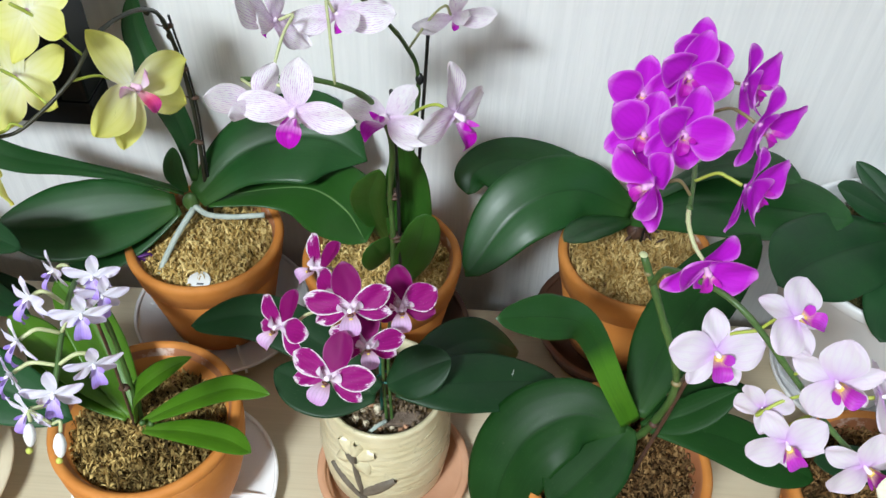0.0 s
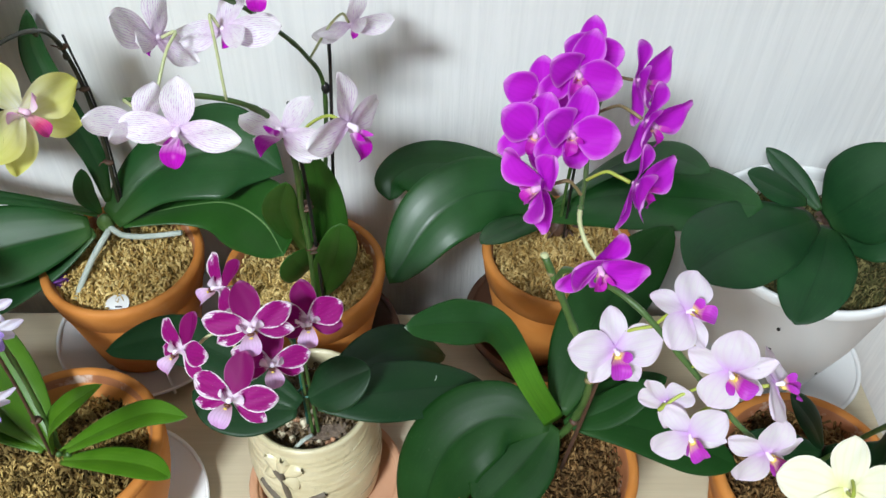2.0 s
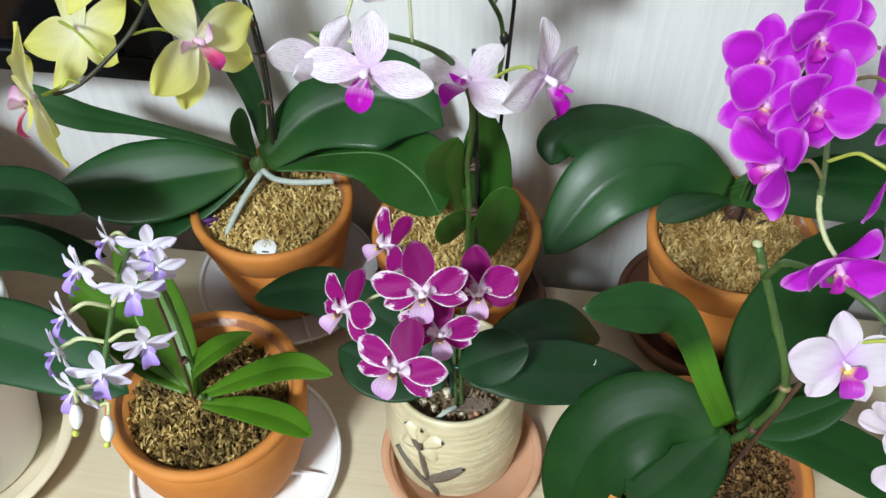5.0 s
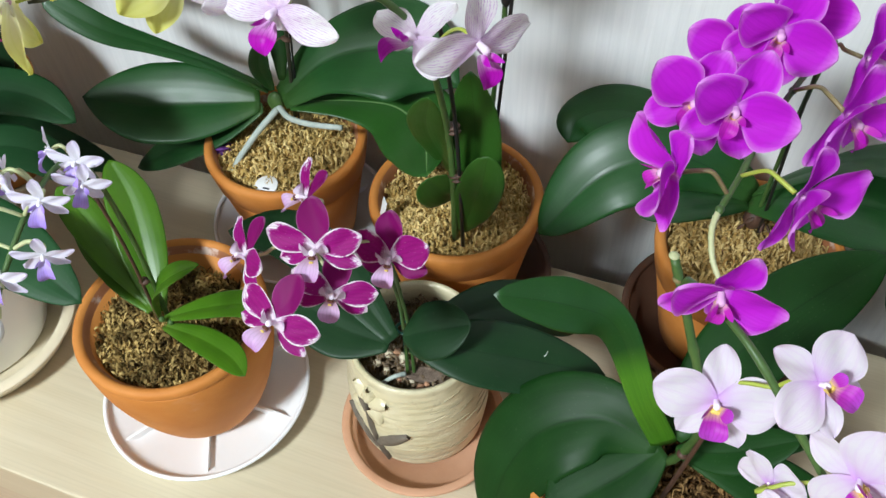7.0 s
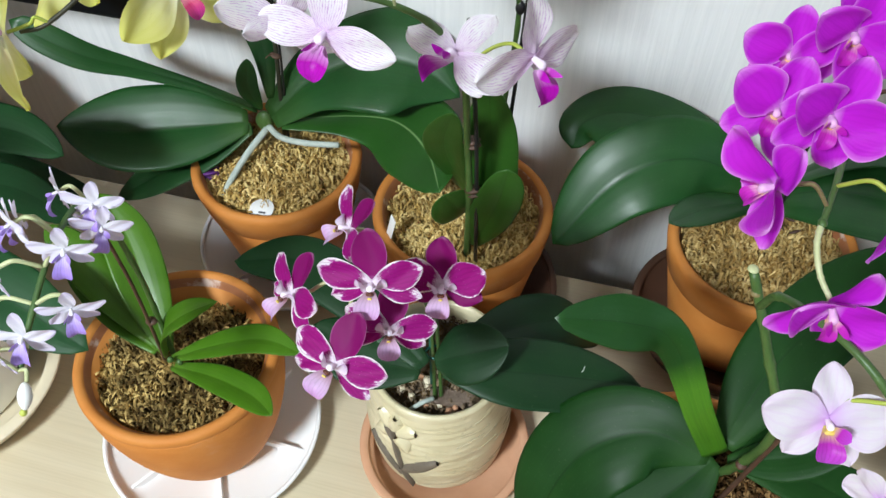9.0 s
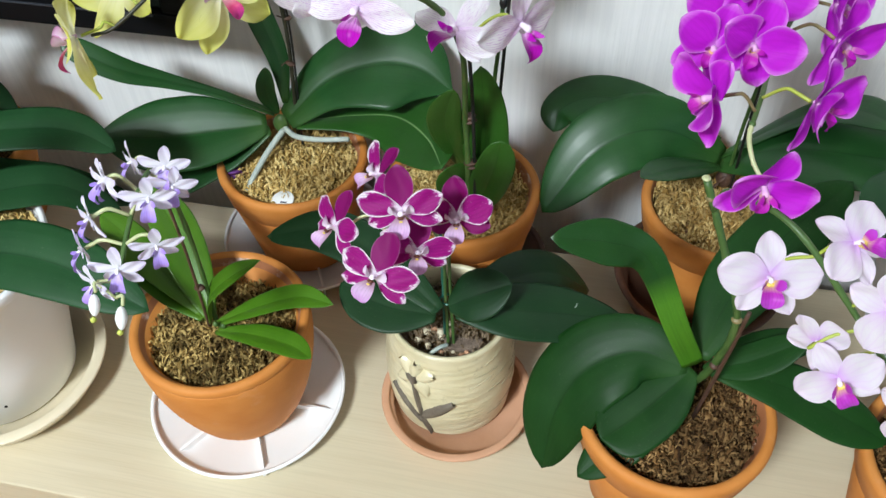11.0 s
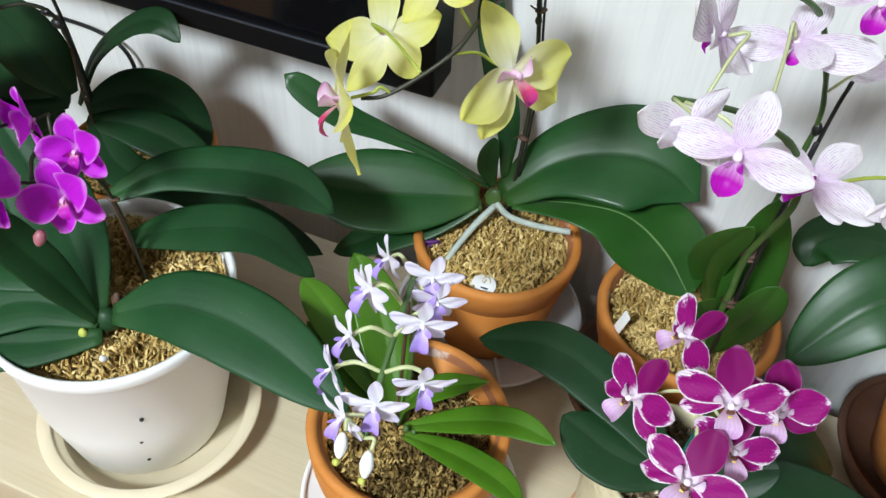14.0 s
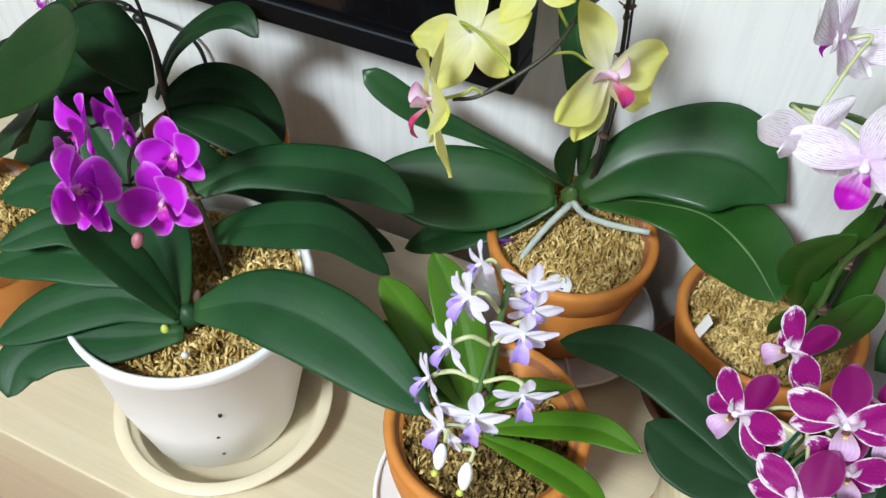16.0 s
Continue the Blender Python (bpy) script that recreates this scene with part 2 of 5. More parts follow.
def speckled(name, a, b, scale, rough, strength=0.2, dist=0.001, extra=None):
    m, nt, bs = material(name, a, rough)
    vec = coords(nt)
    col = mixed(nt, ramp(nt, noisy(nt, vec, scale, 6.0), [(0.3, (0, 0, 0)), (0.7, (1, 1, 1))]), a, b)
    if extra:
        colour, size, lo, hi, amount = extra
        spot = ramp(nt, noisy(nt, vec, size, 5.0, 0.65), [(lo, (0, 0, 0)), (hi, (amount,) * 3)])
        col = mixed(nt, spot, col, colour)
    nt.links.new(col, bs.inputs["Base Color"])
    bump(nt, bs, noisy(nt, vec, scale * 9, 4.0), strength, dist)
    return m


TERRACOTTA = speckled("terracotta", (0.53, 0.182, 0.028), (0.61, 0.240, 0.050), 28, 0.72, 0.25, 0.0008, ((0.62, 0.40, 0.27), 46.0, 0.60, 0.78, 0.26))
TERRACOTTA_WET = speckled("terracotta_inner", (0.30, 0.105, 0.04), (0.44, 0.17, 0.075), 34, 0.50, 0.25, 0.0008, ((0.70, 0.56, 0.48), 52.0, 0.55, 0.66, 0.75))
TERRA_PINK = speckled("terracotta_saucer", (0.52, 0.27, 0.15), (0.60, 0.33, 0.20), 30, 0.75, 0.2, 0.0006)
BROWN_CLAY = speckled("brown_clay", (0.060, 0.027, 0.016), (0.10, 0.045, 0.026), 25, 0.5, 0.2, 0.0008)
WHITE_PLASTIC = speckled("white_plastic", (0.84, 0.845, 0.85), (0.88, 0.88, 0.885), 12, 0.38, 0.04, 0.0005)
GREY_PLASTIC = speckled("grey_plastic", (0.60, 0.60, 0.62), (0.68, 0.68, 0.69), 12, 0.42, 0.04, 0.0005)
CREAM_PLASTIC = speckled("cream_plastic", (0.66, 0.57, 0.40), (0.72, 0.63, 0.46), 12, 0.45, 0.06, 0.0005)
GLAZE = speckled("cream_glaze", (0.58, 0.51, 0.31), (0.70, 0.63, 0.43), 38, 0.28, 0.25, 0.001, ((0.30, 0.24, 0.13), 90.0, 0.63, 0.72, 0.6))
CLAY_DARK = speckled("grey_clay", (0.095, 0.075, 0.055), (0.18, 0.15, 0.115), 120, 0.5, 0.3, 0.001)
GLAZE_TAN = speckled("glaze_tan", (0.38, 0.32, 0.19), (0.50, 0.43, 0.27), 60, 0.4, 0.3, 0.001)
STEM = speckled("stem_green", (0.035, 0.085, 0.018), (0.075, 0.145, 0.035), 60, 0.45)
STEM_DARK = speckled("stem_dark", (0.016, 0.019, 0.010), (0.034, 0.032, 0.018), 60, 0.5)
STEM_PALE = speckled("stem_pale", (0.42, 0.46, 0.22), (0.55, 0.58, 0.33), 60, 0.45)
STEM_OLIVE = speckled("stem_olive", (0.15, 0.13, 0.05), (0.26, 0.20, 0.09), 60, 0.45)
PEDICEL_YELLOW = speckled("pedicel_lime", (0.30, 0.38, 0.04), (0.40, 0.46, 0.08), 60, 0.45)
TWIG = speckled("brown_stake", (0.05, 0.022, 0.014), (0.10, 0.05, 0.03), 90, 0.6)
BEZEL = material("bezel_black", (0.005, 0.005, 0.006), 0.38, 0.12)[0]
BLACK = material("black_plastic", (0.012, 0.012, 0.013), 0.35)[0]
ROOT = speckled("silver_root", (0.36, 0.42, 0.38), (0.48, 0.53, 0.48), 90, 0.7)
TIE = material("green_tie", (0.01, 0.12, 0.09), 0.4)[0]
PAPER = material("white_tag", (0.80, 0.80, 0.80), 0.4)[0]
INK = material("ink", (0.05, 0.05, 0.06), 0.5)[0]
PINKBUD = material("pink_bud", (0.34, 0.11, 0.14), 0.5)[0]
WHITEBUD = material("white_bud", (0.80, 0.80, 0.78), 0.5)[0]
LIMEBUD = material("lime_bud", (0.50, 0.55, 0.10), 0.5)[0]


def moss_material(name, dark, mid, light):
    m, nt, b = material(name, mid, 0.9, 0.15)
    g = nt.nodes.new("ShaderNodeNewGeometry")
    col = ramp(nt, g.outputs["Random Per Island"], [(0.0, dark), (0.35, mid), (0.8, light), (1.0, tuple(min(1, 1.25 * x) for x in light))])
    vec = coords(nt)
    col = mixed(nt, ramp(nt, noisy(nt, vec, 55.0, 4.0), [(0.42, (0, 0, 0)), (0.62, (0.7,) * 3)]), col, dark)
    nt.links.new(col, b.inputs["Base Color"])
    return m


MOSS = moss_material("moss_golden", (0.30, 0.18, 0.048), (0.58, 0.40, 0.135), (0.79, 0.61, 0.27))
MOSS_OLD = moss_material("moss_old", (0.030, 0.018, 0.006), (0.28, 0.170, 0.048), (0.58, 0.41, 0.15))
MOSS_RUST = moss_material("moss_rust", (0.030, 0.015, 0.006), (0.17, 0.085, 0.028), (0.34, 0.20, 0.08))
MOSS_TAN = moss_material("moss_tan", (0.22, 0.12, 0.03), (0.50, 0.33, 0.11), (0.62, 0.46, 0.20))


MOSS_BED = speckled("moss_bed", (0.09, 0.050, 0.016), (0.26, 0.16, 0.05), 160, 0.95, 0.8, 0.003)
MOSS_BED_GOLD = speckled("moss_bed_gold", (0.22, 0.135, 0.04), (0.44, 0.30, 0.10), 160, 0.95, 0.8, 0.003)


# ---- mesh helpers ----
def spline(pts, n):
    """n points on a smooth curve through pts."""
    p = [Vector(q) for q in pts]
    if len(p) == 2:
        return [p[0].lerp(p[1], i / (n - 1)) for i in range(n)]
    p = [2 * p[0] - p[1]] + p + [2 * p[-1] - p[-2]]
    segs, out = len(p) - 3, []
    for i in range(n):
        s = i / (n - 1) * segs
        k = min(int(s), segs - 1)
        t = s - k
        a, b, c, d = p[k:k + 4]
        out.append(0.5 * ((2 * b) + (c - a) * t + (2 * a - 5 * b + 4 * c - d) * t * t + (3 * b - a - 3 * c + d) * t ** 3))
    return out


def mesh(name, verts, faces, mat, uvs=None, smooth=True):
    me = bpy.data.meshes.new(name)
    me.from_pydata([tuple(v) for v in verts], [], faces)
    if uvs is not None:
        layer = me.uv_layers.new(name="uv")
        loops = np.empty(len(me.loops), dtype=np.int32)
        me.loops.foreach_get("vertex_index", loops)
        layer.data.foreach_set("uv", np.asarray(uvs, dtype=np.float32)[loops].ravel())
    me.polygons.foreach_set("use_smooth", [smooth] * len(me.polygons))
    for one in (mat if isinstance(mat, (list, tuple)) else [mat]):
        me.materials.append(one)
    me.update()
    return me


def piece(name, me, parent=None, m=None, label=""):
    """One mesh object under a thing or a part."""
    ob = new(name, me)
    if parent is not None:
        ob.parent = parent
    if m is not None:
        ob.matrix_basis = m
    return tagged(ob, label)


def thing(name, at, label, category, group="", kind=""):
    ob = new(name)
    ob.empty_display_size = 0.02
    ob.location = at
    return tagged(ob, label, category, group, kind)


def lathe(profile, seg=64, centre=(0, 0, 0), wobble=0.0, phase=0.0):
    """Verts and faces of a profile [(r, z), ...] turned round z; a radius of 0 closes it."""
    v, f, rings = [], [], []
    for r, z in profile:
        if r < 1e-6:
            rings.append([len(v)])
            v.append((centre[0], centre[1], centre[2] + z))
        else:
            row = []
            for i in range(seg):
                a = 2 * math.pi * i / seg
                rr = r * (1 + wobble * math.sin(2 * a + phase) + 0.5 * wobble * math.sin(5 * a + z * 60))
                row.append(len(v))
                v.append((centre[0] + rr * math.cos(a), centre[1] + rr * math.sin(a), centre[2] + z))
            rings.append(row)
    for a, b in zip(rings, rings[1:]):
        for i in range(seg):
            j = (i + 1) % seg
            if len(a) == 1:
                f.append((a[0], b[i], b[j]))
            elif len(b) == 1:
                f.append((a[i], b[0], a[j]))
            else:
                f.append((a[i], b[i], b[j], a[j]))
    return v, f


def tube(pts, r0, r1, n=24, seg=8, lumps=0.0):
    c = spline(pts, n)
    v, f = [], []
    up = Vector((0.3, 0.1, 1)).normalized()
    for i, p in enumerate(c):
        t = (c[min(i + 1, n - 1)] - c[max(i - 1, 0)]).normalized()
        s = t.cross(up)
        s = s.normalized() if s.length > 1e-3 else Vector((1, 0, 0))
        u = s.cross(t)
        r = r0 + (r1 - r0) * i / (n - 1)
        r *= 1 + lumps * (max(0, math.sin(i * 1.1)) ** 8)
        for k in range(seg):
            a = 2 * math.pi * k / seg
            v.append(p + r * (math.cos(a) * s + math.sin(a) * u))
    for i in range(n - 1):
        for k in range(seg):
            j = (k + 1) % seg
            f.append((i * seg + k, i * seg + j, (i + 1) * seg + j, (i + 1) * seg + k))
    f.append(tuple(range(seg))[::-1])
    f.append(tuple((n - 1) * seg + k for k in range(seg)))
    return v, f


def boxes(*spans):
    v, f = [], []
    for a, b in spans:
        o = len(v)
        v += [(x, y, z) for x in (a[0], b[0]) for y in (a[1], b[1]) for z in (a[2], b[2])]
        f += [tuple(o + i for i in q) for q in ((0, 1, 3, 2), (4, 6, 7, 5), (0, 4, 5, 1), (2, 3, 7, 6), (0, 2, 6, 4), (1, 5, 7, 3))]
    return v, f


def bevelled(a, b, r, mat, name="box", seg=2):
    bm = bmesh.new()
    bmesh.ops.create_cube(bm, size=1)
    for w in bm.verts:
        w.co = Vector([a[i] + (w.co[i] + 0.5) * (b[i] - a[i]) for i in range(3)])
    bmesh.ops.bevel(bm, geom=bm.edges[:], offset=r, segments=seg, affect="EDGES", profile=0.6)
    me = bpy.data.meshes.new(name)
    bm.to_mesh(me)
    bm.free()
    me.materials.append(mat)
    return me


# ---- orchids: leaves and flowers ----
def leaf_mesh(pts, width, normal, mat, origin, fold=0.20, droop=0.16, thick=0.0016, nu=30, nv=21, seed=0, sharp=0.70, turn=None, full=0.50, tip_normal=None, neck=None):
    """A strap leaf along pts: narrow base, broad beyond the middle, blunt tip, keeled along its midrib."""
    rnd = random.Random(seed)
    c = spline(pts, nu)
    n0 = Vector(normal)
    n1 = n0 if tip_normal is None else Vector(tip_normal)
    ph, amp = rnd.uniform(0, 6), rnd.uniform(0.004, 0.014)
    twist = rnd.uniform(-0.10, 0.10)
    twist = twist if turn is None else turn
    v, uv, f = [], [], []
    for layer in (0, 1):
        for i, p in enumerate(c):
            u = i / (nu - 1)
            t = (c[min(i + 1, nu - 1)] - c[max(i - 1, 0)]).normalized()
            n = n0.lerp(n1, u)
            n -= n.dot(t) * t
            n = n.normalized() if n.length > 0.05 else Vector((0, -1, 0))
            s = t.cross(n).normalized()
            n = (n + twist * (u - 0.5) * s).normalized()
            s = t.cross(n).normalized()
            grow = 0.25 + 0.75 * math.sin(min(1, u / full) * math.pi / 2) if neck is None else neck + (1 - neck) * min(1, u / full) ** 3
            end = 1.0 if u < 0.58 else max(0.0, 1 - ((u - 0.58) / 0.42) ** 2.0) ** sharp
            h = 0.5 * width * grow * end + 0.0002
            for k in range(nv):
                w = 2 * k / (nv - 1) - 1
                lift = h * (fold * abs(w) - droop * abs(w) ** 2.2) + width * amp * math.sin(u * 9 + ph + (1.5 if w > 0 else 0)) * abs(w) ** 2
                edge = thick * (1 - 0.75 * abs(w) ** 3) * (0.5 + 0.5 * end) * (1.5 - u)
                q = p + s * (h * w) + n * (lift + (0.5 * edge if layer == 0 else -0.5 * edge))
                v.append(q - origin)
                uv.append((u, k / (nv - 1)))
    m = nu * nv
    for i in range(nu - 1):
        for k in range(nv - 1):
            a = i * nv + k
            f.append((a, a + 1, a + nv + 1, a + nv))
            f.append((m + a, m + a + nv, m + a + nv + 1, m + a + 1))
    for i in range(nu - 1):
        a = i * nv
        f.append((a, a + nv, m + a + nv, m + a))
        a += nv - 1
        f.append((a, m + a, m + a + nv, a + nv))
    for k in range(nv - 1):
        f.append((k, m + k, m + k + 1, k + 1))
        a = (nu - 1) * nv + k
        f.append((a, a + 1, m + a + 1, m + a))
    return mesh("leaf", v, f, mat, uv)


def blade(length, width, mat, cup=0.1, curl=0.0, claw=0.25, blunt=0.6, wave=0.02, peak=0.55, nu=16, nv=11, name="petal"):
    """A petal from the origin along +y, facing +z."""
    v, uv, f = [], [], []
    for i in range(nu):
        u = 1 - (1 - i / (nu - 1)) ** 1.8
        a = claw + (1 - claw) * math.sin(min(1, u / peak) * math.pi / 2)
        b = 1.0 if u < peak else max(0.0, 1 - ((u - peak) / (1 - peak)) ** 2) ** blunt
        h = 0.5 * width * a * b + 1e-4
        for k in range(nv):
            w = 2 * k / (nv - 1) - 1
            bow = length * (1 - 0.07 * (abs(w) ** 2) * u * b)
            z = cup * (h * w) ** 2 / max(width * 0.5, 1e-4) * 1.2 - curl * u * u * length + wave * math.sin(u * 7 + w * 4)
            z -= 0.02 * length * math.exp(-(w * 6) ** 2) * (1 - u)
            v.append((h * w, u * bow, z))
            uv.append((u, k / (nv - 1)))
    for i in range(nu - 1):
        for k in range(nv - 1):
            a = i * nv + k
            f.append((a, a + 1, a + nv + 1, a + nv))
    return mesh(name, v, f, mat, uv)


def lip_mesh(kind, mat):
    """A three-lobed lip: two small upright side lobes and a hanging middle lobe, in one sheet each."""
    L0, W0, off, peak, point, lobe = dict(magenta=(0.44, 0.28, 0.05, 0.5, 0.8, 0.8), striped=(0.52, 0.46, 0.17, 0.30, 1.0, 0.55), pale=(0.56, 0.46, 0.06, 0.62, 0.6, 1.0), cream=(0.4, 0.3, 0.03, 0.6, 0.6, 1.0),
                                          edged=(0.50, 0.48, 0.12, 0.50, 0.60, 0.0), yellow=(0.40, 0.24, 0.10, 0.55, 0.9, 0.0), lilac=(0.86, 0.58, 0.06, 0.6, 0.6, 0.8))[kind]
    size = (L0, W0)
    v, uv, f = [], [], []
    nu, nv = 10, 7
    for side in (0, -1, 1) if lobe else (0,):
        o = len(v)
        L, Wd = (size if side == 0 else (size[0] * 0.55 * lobe, size[1] * 0.6 * lobe))
        for i in range(nu):
            u = i / (nu - 1)
            h = 0.5 * Wd * (0.35 + 0.65 * math.sin(min(1, u / peak) * math.pi / 2)) * (1 if u < peak else max(0.0, 1 - ((u - peak) / (1 - peak)) ** 2) ** point) + 1e-4
            for k in range(nv):
                w = 2 * k / (nv - 1) - 1
                x, y, z = h * w, -u * L, 0.24 * math.sin(u * 2.4) * L / 0.5 + 0.5 * abs(h * w)
                if side:
                    a = side * 1.05
                    y0 = y * 0.75
                    x, y, z = side * 0.05 - math.sin(a) * y0 * 0.9 + 0.3 * x, 0.3 * math.cos(a) * y0 + 0.8 * x - 0.05, 0.10 + 0.32 * u
                v.append((x, y - (off if side == 0 else 0.5 * off), z + 0.06))
                uv.append((u, k / (nv - 1)))
        for i in range(nu - 1):
            for k in range(nv - 1):
                a = o + i * nv + k
                f.append((a, a + 1, a + nv + 1, a + nv))
    return mesh("lip", v, f, mat, uv)


def column_mesh(mat, k=1.0):
    prof = [(0.0, -0.10), (0.045, -0.08), (0.055, 0.02), (0.065, 0.12), (0.075, 0.18), (0.078, 0.23), (0.05, 0.265), (0.0, 0.275)]
    v, f = lathe([(k * a, k * b) for a, b in prof], 12)
    return mesh("flower", [(x, y - 0.25 * z, z) for x, y, z in v], f, mat)


KINDS = {}


def flower_kind(kind, dorsal, petal, sepal, mats, claw=0.18, blunt=0.5, peak=0.55):
    """dorsal, petal, sepal: (length, width, turn from up in degrees, tilt back, cup, curl)."""
    mp, ms, ml, mc = mats
    d = dict(column=column_mesh(mc, {"pale": 0.8, "edged": 0.8, "plum": 0.8, "yellow": 0.72}.get(kind, 0.9)), lip=lip_mesh(kind if kind != "plum" else "edged", ml))
    for key, spec, mt in (("dorsal", dorsal, ms), ("petal", petal, mp), ("sepal", sepal, ms)):
        L, Wd, turn, tilt, cup, curl = spec
        d[key] = (blade(L, Wd, mt, cup, curl, claw=claw if key == "petal" else claw + 0.12, blunt=blunt, wave=0.026, peak=peak), turn, tilt)
    KINDS[kind] = d


flower_kind("magenta", (0.97, 0.70, 0, -10, 0.30, 0.02), (1.0, 0.92, 76, -30, 0.34, 0.03), (0.95, 0.66, 141, 0, 0.16, 0.04), (PETAL["magenta"], PETAL["magenta"], LIP["magenta"], COLUMN["magenta"]))
flower_kind("striped", (0.94, 0.60, 0, 2, 0.22, 0.02), (1.16, 0.62, 92, -4, 0.12, 0.08), (0.80, 0.44, 112, 12, 0.15, 0.10), (PETAL["striped"], PETAL["striped"], LIP["striped"], COLUMN["striped"]))
flower_kind("pale", (0.97, 0.62, 0, 5, 0.16, 0.05), (1.02, 0.92, 84, -2, 0.12, 0.06), (0.95, 0.50, 146, 10, 0.15, 0.04), (PETAL["pale"], PETAL["pale"], LIP["pale"], COLUMN["pale"]))
flower_kind("cream", (0.97, 0.60, 0, 5, 0.16, 0.05), (1.02, 0.80, 84, -2, 0.12, 0.06), (0.95, 0.50, 146, 10, 0.15, 0.04), (PETAL["cream"], PETAL["cream"], LIP["cream"], COLUMN["cream"]))
flower_kind("edged", (1.0, 0.56, 0, 2, 0.16, 0.03), (1.0, 0.58, 74, -4, 0.10, 0.06), (0.90, 0.42, 112, 10, 0.12, 0.05), (PETAL["edged"], PETAL["edged"], LIP["edged"], COLUMN["edged"]), 0.18, 0.52, 0.62)
flower_kind("yellow", (1.0, 0.58, 0, 4, 0.26, 0.04), (1.02, 0.70, 80, -4, 0.22, 0.08), (1.0, 0.58, 142, 4, 0.24, 0.06), (PETAL["yellow"], PETAL["yellow"], LIP["yellow"], COLUMN["yellow"]), 0.20, 0.62, 0.52)
flower_kind("lilac", (0.98, 0.48, 0, -4, 0.14, 0.05), (1.08, 0.50, 76, -4, 0.14, 0.07), (1.0, 0.46, 134, 2, 0.14, 0.06), (PETAL["lilac"], PETAL["lilac"], LIP["lilac"], COLUMN["lilac"]), 0.26, 0.40, 0.60)
# Plum sepals: own colour plus the shade this flower stands in.
flower_kind("plum", (1.0, 0.66, 0, 2, 0.16, 0.03), (0.95, 0.76, 72, -4, 0.10, 0.06), (0.84, 0.54, 110, 8, 0.12, 0.05), (PETAL["edged"], PETAL["plum"], LIP["edged"], COLUMN["edged"]), 0.16, 0.52, 0.60)
PLUM = blade(1.0, 0.64, PETAL["plum"], 0.16, 0.03, claw=0.3, blunt=0.5, wave=0.015, peak=0.55)


def callus_mesh(mat, k):
    v, f = lathe([(0, -0.05), (0.05, -0.035), (0.068, 0.01), (0.05, 0.045), (0.018, 0.06), (0, 0.062)], 10)
    return mesh("callus", [(k * (x + (0.022 if x > 0 else -0.022)), k * y * 0.7, k * z) for x, y, z in v], f, mat)


CALLUS_YELLOW = speckled("callus_yellow", (0.72, 0.48, 0.05), (0.85, 0.70, 0.22), 300, 0.45)
CALLUS = dict(pale=callus_mesh(CALLUS_YELLOW, 1.15), edged=callus_mesh(CALLUS_YELLOW, 0.5), plum=callus_mesh(CALLUS_YELLOW, 0.5), magenta=callus_mesh(speckled("callus_orange", (0.70, 0.34, 0.08), (0.84, 0.62, 0.40), 300, 0.45), 0.8))


LOBE_BLADE = dict(yellow=petal_material("lobe_yellow", lambda nt, uv, u, v: ramp(nt, u, [(0.0, (0.86, 0.78, 0.80)), (0.55, (0.80, 0.60, 0.76)), (1.0, (0.66, 0.30, 0.58))]), 0.45, 0.3),
                  edged=petal_material("lobe_edged", lambda nt, uv, u, v: ramp(nt, u, [(0.0, (0.88, 0.82, 0.88)), (0.7, (0.82, 0.70, 0.84)), (1.0, (0.70, 0.48, 0.74))]), 0.45, 0.3))
LOBE = {k: blade(0.30, 0.30, m, 0.5, 0.25, claw=0.45, blunt=0.5, wave=0.01, peak=0.6, nu=9, nv=7, name="lobe") for k, m in LOBE_BLADE.items()}
LOBE["plum"] = LOBE["edged"]
# Solid brown lump; its dark colour also holds the shade of the throat's hollow.
THROAT = speckled("throat_brown", (0.06, 0.012, 0.010), (0.16, 0.05, 0.02), 300, 0.4)
THROAT_MESH = callus_mesh(THROAT, 0.85)


